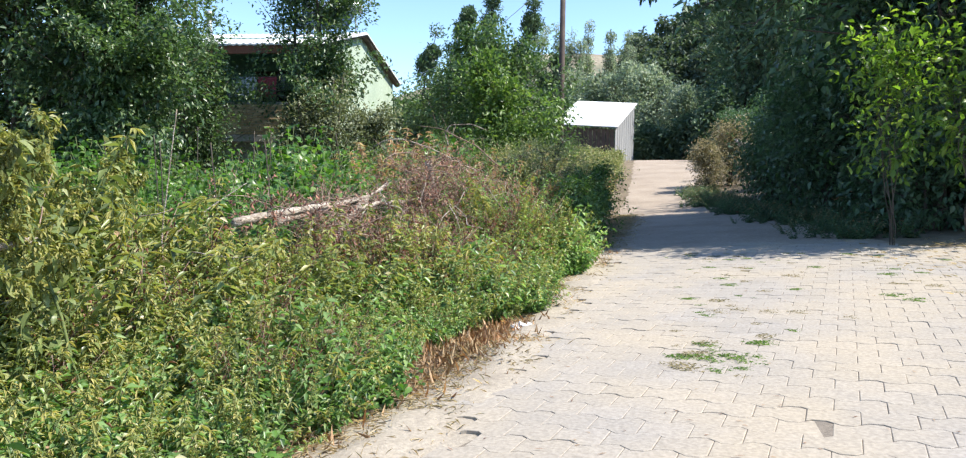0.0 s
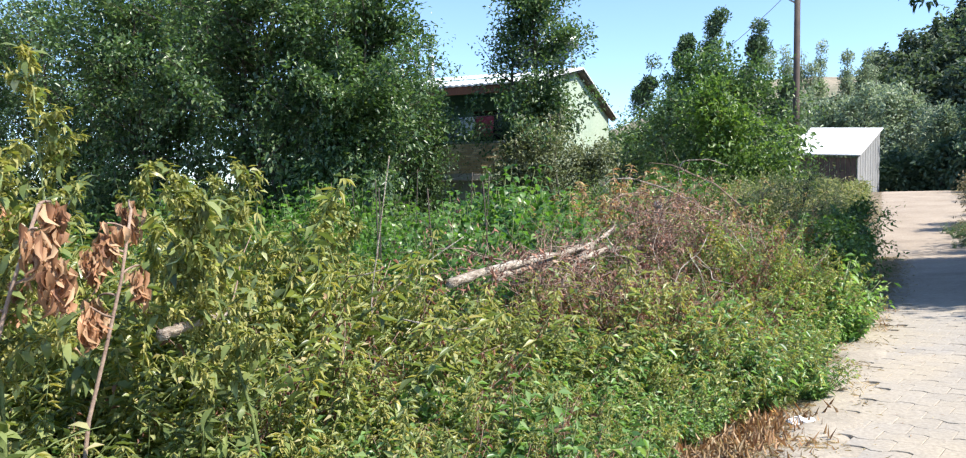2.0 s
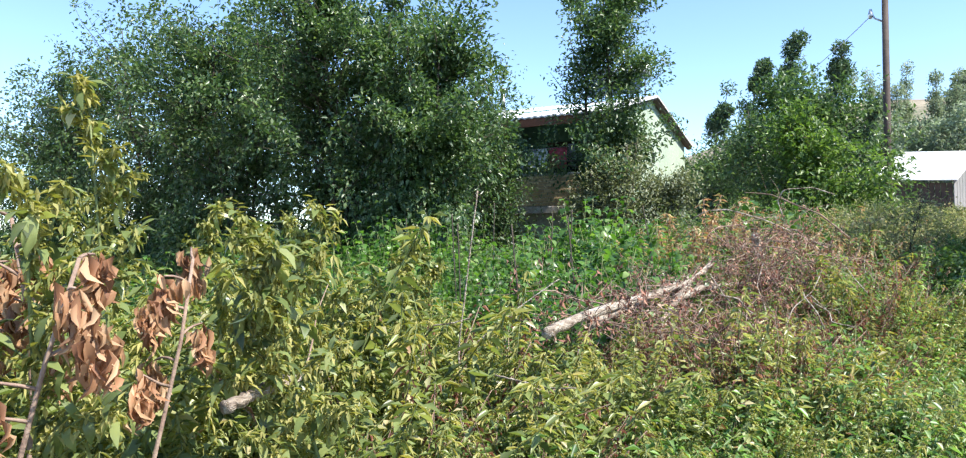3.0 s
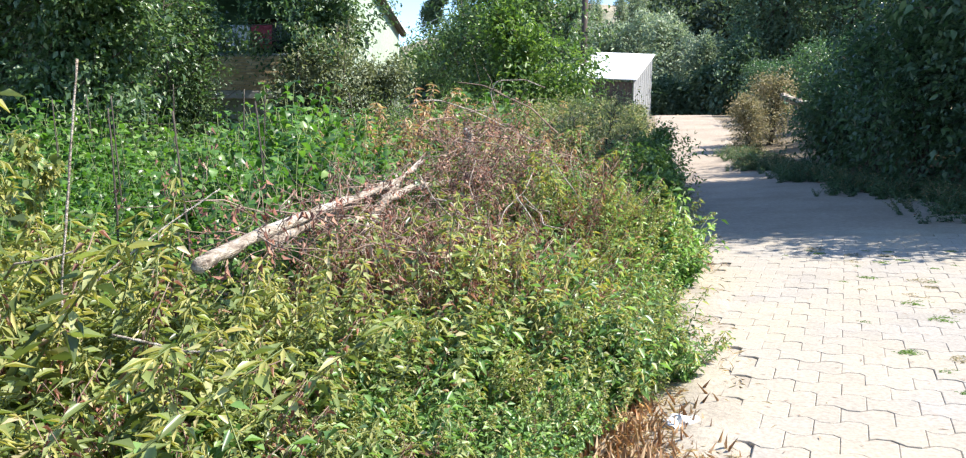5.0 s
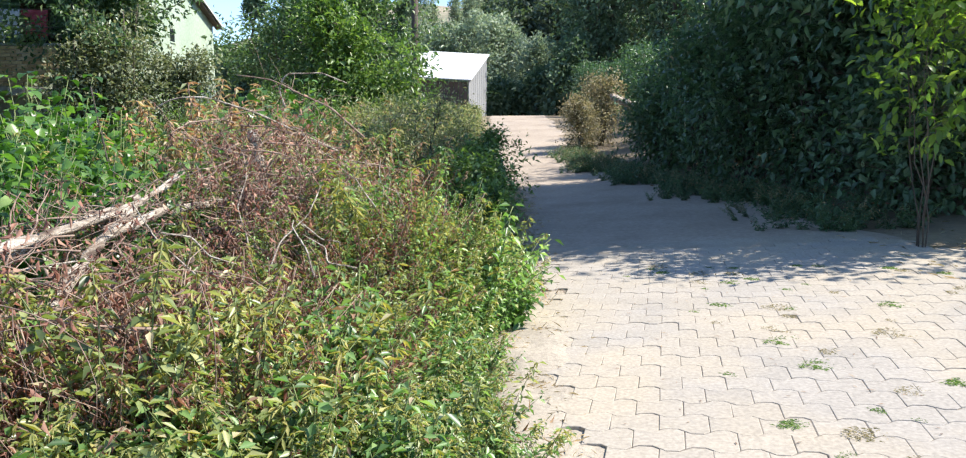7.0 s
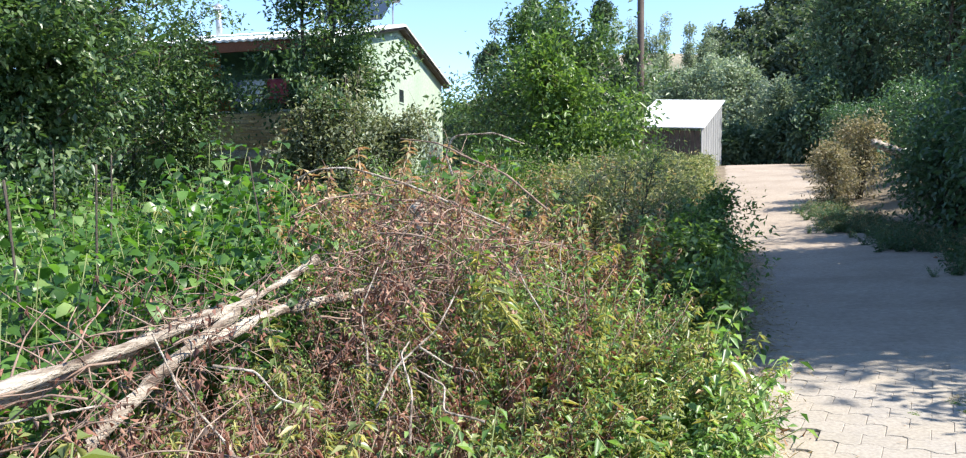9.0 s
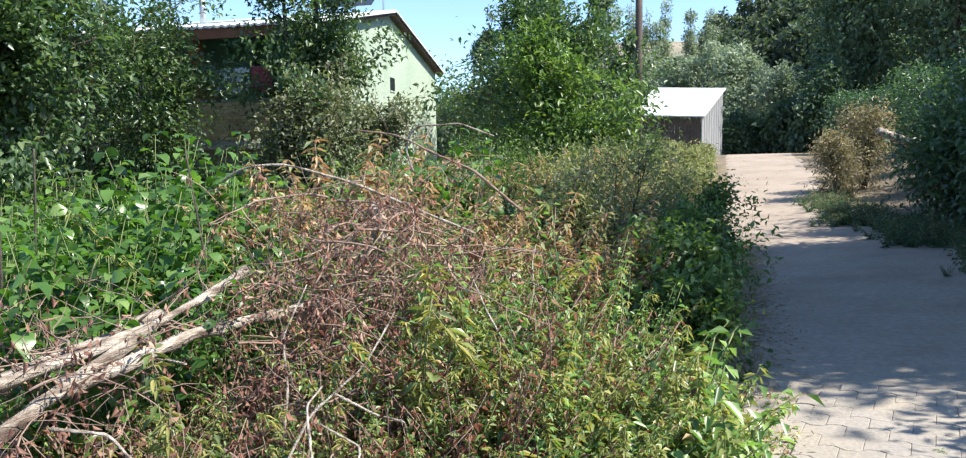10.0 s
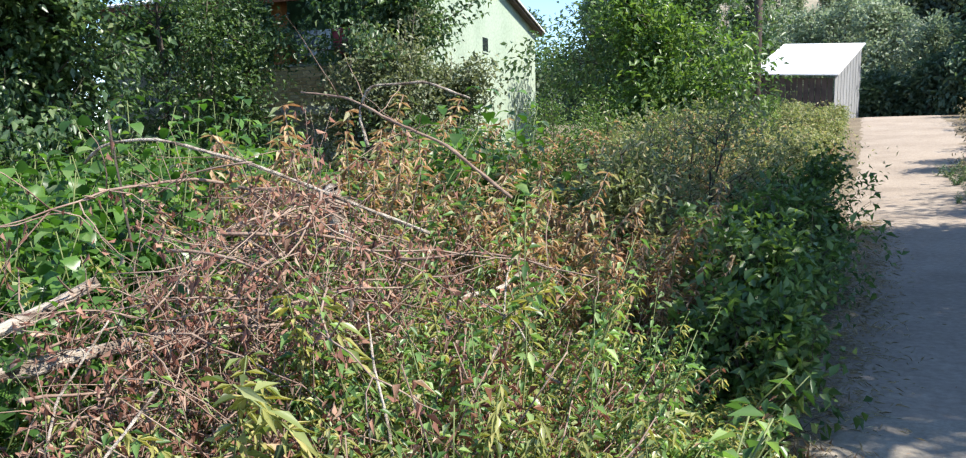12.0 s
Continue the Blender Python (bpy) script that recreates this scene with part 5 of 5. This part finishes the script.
# ---- dry grass, litter and tufts on the road ----
def straw():
    rng = np.random.default_rng(15)
    g = Geo()
    n = 14000
    y = rng.uniform(1.5, 20, n)
    x = road_left(y) + rng.normal(-0.14, 0.17, n)
    clumpy = np.sin(y * 3.1) + np.sin(y * 7.7 + 2) + rng.normal(0, 0.8, n)
    up = np.where(clumpy > 1.3, rng.uniform(0.3, 1.5, n), rng.uniform(0.0, 0.22, n))
    a = rng.uniform(0, 2 * np.pi, n)
    d = np.stack([np.cos(a), np.sin(a), up], -1)
    p = np.stack([x, y, ground(x, y) + 0.032], -1)
    leaves(g, p, d, rng.normal(0, 0.5, (n, 3)) + np.array([0, 0, 1.0]), rng.uniform(0.02, 0.085, n), rng.uniform(0.0012, 0.0028, n), 0, 0.25, 0, False)
    n = 3500
    x, y = rng.uniform(3.0, 7.0, n), rng.normal(8.6, 0.9, n)
    p = np.stack([x, y, ground(x, y) + 0.02], -1)
    a = rng.uniform(0, 2 * np.pi, n)
    leaves(g, p, np.stack([np.cos(a), np.sin(a), rng.uniform(0, 0.5, n)], -1), np.tile((0, 0, 1.0), (n, 1)), rng.uniform(0.04, 0.14, n), 0.005, 0, 0.2, 0, False)
    n = 1300
    x, y = rng.uniform(0.1, 4.2, n), rng.uniform(2.5, 24, n)
    p = np.stack([x, y, ground(x, y) + 0.038], -1)
    a = rng.uniform(0, 2 * np.pi, n)
    leaves(g, p, np.stack([np.cos(a), np.sin(a), rng.uniform(0, 0.1, n)], -1), np.tile((0, 0, 1.0), (n, 1)), rng.uniform(0.015, 0.05, n), 0.006, 1, 0.05, 0, False)
    for cx, cy, r, n in ((-0.36, 4.8, 0.20, 1100), (-0.30, 5.3, 0.17, 1200), (-0.38, 5.75, 0.16, 600), (-0.42, 4.1, 0.18, 500), (-0.55, 3.2, 0.16, 300), (-0.15, 6.8, 0.08, 400), (-0.1, 9.6, 0.12, 600), (-0.12, 10.4, 0.12, 400)):
        p = np.stack([rng.normal(cx, r, n), rng.normal(cy, r * 1.6, n), np.zeros(n)], -1)
        p[:, 2] = ground(p[:, 0], p[:, 1])
        leaves(g, p, rng.normal(0, 0.8, (n, 3)) + np.array([0, 0, 0.55]), rng.normal(0, 1, (n, 3)), rng.uniform(0.03, 0.13, n), rng.uniform(0.001, 0.0024, n), 2, 0.3, 0, False)
    return g.mesh("dry_grass", [LEAF_STRAW, LEAF_DRY, LEAF_RED])


tagged(new("dry_grass", straw()), "trampled straw-coloured grass and litter along the road edge", "dry grass", kind="stuff")


def tuft(seed, r, green):
    rng = np.random.default_rng(seed)
    g = Geo()
    n = 260
    q, a = r * np.sqrt(rng.uniform(0, 1, n)), rng.uniform(0, 2 * np.pi, n)
    p = np.stack([1.7 * q * np.cos(a), 0.9 * q * np.sin(a), np.zeros(n)], -1)
    b = rng.uniform(0, 2 * np.pi, n)
    leaves(g, p, np.stack([np.cos(b), np.sin(b), rng.uniform(0.05, 0.6, n)], -1), np.tile((0, 0, 1.0), (n, 1)), rng.uniform(0.015, 0.055, n), rng.uniform(0.003, 0.008, n), 0, 0.3, 0.1, False)
    return g.mesh("grass_tuft", [LEAF_FRESH if green else LEAF_DRYBUSH])


tuft_mesh = [tuft(600 + i, 0.09 + 0.03 * i, i % 2 == 0) for i in range(4)]
rng0 = np.random.default_rng(610)
for i in range(84):
    if i < 6:
        x, y = (1.26, 1.05, 1.42, 1.2, 1.12, 1.5)[i], (4.62, 4.66, 4.6, 4.95, 4.4, 5.0)[i]
    elif i < 48:
        x, y = 1.35 + rng0.normal(0, 0.22), rng0.uniform(4.2, 10.2)
    else:
        x, y = rng0.uniform(1.6, 3.6), rng0.uniform(5.5, 9.8)
    ob = new("grass_tuft", tuft_mesh[i % 4 if i > 5 else (2, 0, 2, 0, 1, 0)[i]])
    ob.matrix_world = pose(x, y, float(ground(x, y)) + 0.031, 0, 0, rng0.uniform(0, 40) - 20) @ Matrix.Diagonal((*([rng0.uniform(0.3, 0.7) if i > 5 else 0.8] * 3), 1))
    tagged(ob, "small tuft of grass growing between the paving stones", "grass tuft", "tufts in the paving")

scrap = new("crumpled_plastic")
scrap.location = (-0.08, 5.55, float(ground(-0.08, 5.55)) + 0.012)
bm = bmesh.new()
bmesh.ops.create_icosphere(bm, subdivisions=3, radius=0.065)
for v in bm.verts:
    q = noise.noise(v.co * 28) * 0.030 + noise.noise(v.co * 60) * 0.012
    v.co = Vector((v.co.x * 1.3, v.co.y, max(v.co.z * 0.6, -0.015) + 0.012)) + v.normal * q
me = bpy.data.meshes.new("crumpled_plastic")
bm.to_mesh(me)
bm.free()
me.materials.append(surface("white_plastic", [(0.3, (0.62, 0.6, 0.56)), (0.7, (0.8, 0.79, 0.76))], 12, 0.4, 60, 0.3))
part("wrapper", me, scrap)
tagged(scrap, "crumpled white plastic scrap on the dry verge", "litter")

# ---- paving ----
M_PAVER, nt, pbs = mat("concrete_paver", 0.9)
oi = nt.nodes.new("ShaderNodeObjectInfo")
gi = nt.nodes.new("ShaderNodeNewGeometry")
add = nt.nodes.new("ShaderNodeMath")
add.operation = "ADD"
fr = nt.nodes.new("ShaderNodeMath")
fr.operation = "FRACT"
nt.links.new(oi.outputs["Random"], add.inputs[0])
nt.links.new(gi.outputs["Random Per Island"], add.inputs[1])
nt.links.new(add.outputs[0], fr.inputs[0])
c = ramp(nt, fr.outputs[0], [(0.0, (0.315, 0.284, 0.246)), (0.5, (0.335, 0.302, 0.263)), (1.0, (0.355, 0.32, 0.28))])
geo_n = nt.nodes.new("ShaderNodeNewGeometry")
dust = nt.nodes.new("ShaderNodeTexNoise")
dust.inputs["Scale"].default_value, dust.inputs["Detail"].default_value = 1.1, 6
nt.links.new(geo_n.outputs["Position"], dust.inputs["Vector"])
c = mix(nt, ramp(nt, dust.outputs["Fac"], [(0.38, (0, 0, 0)), (0.62, (0.75, 0.75, 0.75))]), c, (0.415, 0.35, 0.262))
grit = nt.nodes.new("ShaderNodeTexNoise")
grit.inputs["Scale"].default_value, grit.inputs["Detail"].default_value = 55, 5
nt.links.new(geo_n.outputs["Position"], grit.inputs["Vector"])
nt.links.new(mix(nt, 1.0, c, ramp(nt, grit.outputs["Fac"], [(0.3, (0.78, 0.78, 0.78)), (0.7, (1.1, 1.1, 1.1))]), "MULTIPLY"), pbs.inputs["Base Color"])
bump(nt, pbs, grit.outputs["Fac"], 0.5, 0.004)

PL, PW, PA = 0.203, 0.165, radians(-11)


def wave(u):
    """The wavy long joint: flat, a slanting step, flat, and back."""
    s = (np.asarray(u) / PL) % 1.0
    return 0.020 * np.interp(s, [0, 0.12, 0.38, 0.62, 0.88, 1.0], [0.2, 1, 1, -1, -1, 0.2])


def paver_shape(shift):
    u = np.array([0.0010, 0.12 * PL, 0.38 * PL, 0.62 * PL, 0.88 * PL, PL - 0.0010])
    bot = np.stack([u, wave(u + shift) + 0.0010], -1)
    top = np.stack([u[::-1], PW + wave(u[::-1] + shift + PL / 2) - 0.0010], -1)
    ring = np.concatenate([bot, top])
    k = len(ring)
    mid = ring.mean(0)
    inner = mid + (ring - mid) * 0.972
    v = np.concatenate([np.column_stack([inner, np.full(k, 0.0)]), np.column_stack([ring, np.full(k, -0.002)]), np.column_stack([ring, np.full(k, -0.03)]), [[*mid, 0.0]]])
    j = np.arange(k)
    n = (j + 1) % k
    t = np.concatenate([np.stack([np.full(k, 3 * k), j, n], -1), np.stack([j, j + k, n + k], -1), np.stack([j, n + k, n], -1), np.stack([j + k, j + 2 * k, n + 2 * k], -1), np.stack([j + k, n + 2 * k, n + k], -1)])
    return v, t


pavement = tagged(new("pavement"), "worn interlocking grey concrete pavers with sandy joints", "pavement", kind="structure")
part("verge_sand", road_sheet("verge_sand", -1.6, 11.4, M_SAND, 0.018, 0.30), pavement, "pale sandy verge beside the pavers")
part("bedding", road_sheet("bedding", -1.4, 10.6, M_JOINT, 0.0303, -0.24), pavement, "dirt filling the joints between the pavers")


def sand_drift():
    """Sand blown over the outer pavers: high at the verge, thinning out unevenly towards the road."""
    ys, s = np.arange(-1.4, 11.0, 0.05), np.linspace(0, 1, 26)
    S, Y = np.meshgrid(s, ys)
    X = road_left(Y) - 0.36 + 0.78 * S
    rough = np.array([[noise.noise(Vector((a * 3.2, b * 3.2, 0))) * 0.026 + noise.noise(Vector((a * 14, b * 14, 3))) * 0.006 for a, b in zip(p, q)] for p, q in zip(X, Y)])
    Z = ground(X, Y) - 0.01 + 0.055 * np.minimum(1, S / 0.4) - 0.036 * np.clip((S - 0.35) / 0.6, 0, 1) + rough * np.minimum(1, 2.5 * S)
    Z[:, 0] -= 0.03
    g = Geo()
    k = len(s)
    i, j = np.meshgrid(np.arange(len(ys) - 1), np.arange(k - 1), indexing="ij")
    a = (i * k + j).ravel()
    g.add(np.stack([X, Y, Z], -1).reshape(-1, 3), np.concatenate([np.stack([a, a + 1, a + k + 1], -1), np.stack([a, a + k + 1, a + k], -1)]))
    return g.mesh("sand_drift", [M_SAND], True)


part("sand_drift", sand_drift(), pavement, "thin sand drifted over the outer pavers")
shapes = [paver_shape(0)] * 2
paver_me = [tri_mesh("paver", *shapes[0], np.zeros(len(shapes[0][1]), int), [M_PAVER])] * 2
rest = Geo()
rngp = np.random.default_rng(16)
ca, sa = math.cos(PA), math.sin(PA)
made = 0
for row in range(-22, 90):
    for col in range(-20, 45):
        u, w = col * PL - (PL / 2 if row % 2 else 0), row * PW
        x, y = 0.4 + u * ca - w * sa, 0.6 + u * sa + w * ca
        cx, cy = x + PL / 2 * ca, y + PW / 2
        ragged = 0.10 * math.sin(cy * 4.3) + rngp.uniform(-0.06, 0.06)
        if not (-1.2 < cy < 10.7 + ragged and float(road_left(cy)) + 0.10 + ragged < cx < min(float(road_right(cy)) - 0.1, 6.4)):
            continue
        z = float(ground(cx, cy)) + 0.034 + rngp.normal(0, 0.0010)
        fall = float(ground(cx + 0.1, cy) - ground(cx - 0.1, cy)) / 0.2
        turn = pose(x, y, z + fall * (x - cx), rngp.normal(0, 0.25), -math.degrees(math.atan(fall)) + rngp.normal(0, 0.25), 0) @ pose(0, 0, 0, 0, 0, -11 + rngp.normal(0, 0.35))
        if 0.2 < cx < 2.3 and 3.3 < cy < 7.9 and made < 300:
            ob = part("paver", paver_me[row % 2], pavement)
            ob.matrix_basis = turn
            made += 1
        else:
            v, t = shapes[row % 2]
            mw = np.array(turn)
            rest.add(v @ mw[:3, :3].T + mw[:3, 3], t)
tagged(part("paver_field", rest.mesh("paver_field", [M_PAVER]), pavement), kind="stuff")
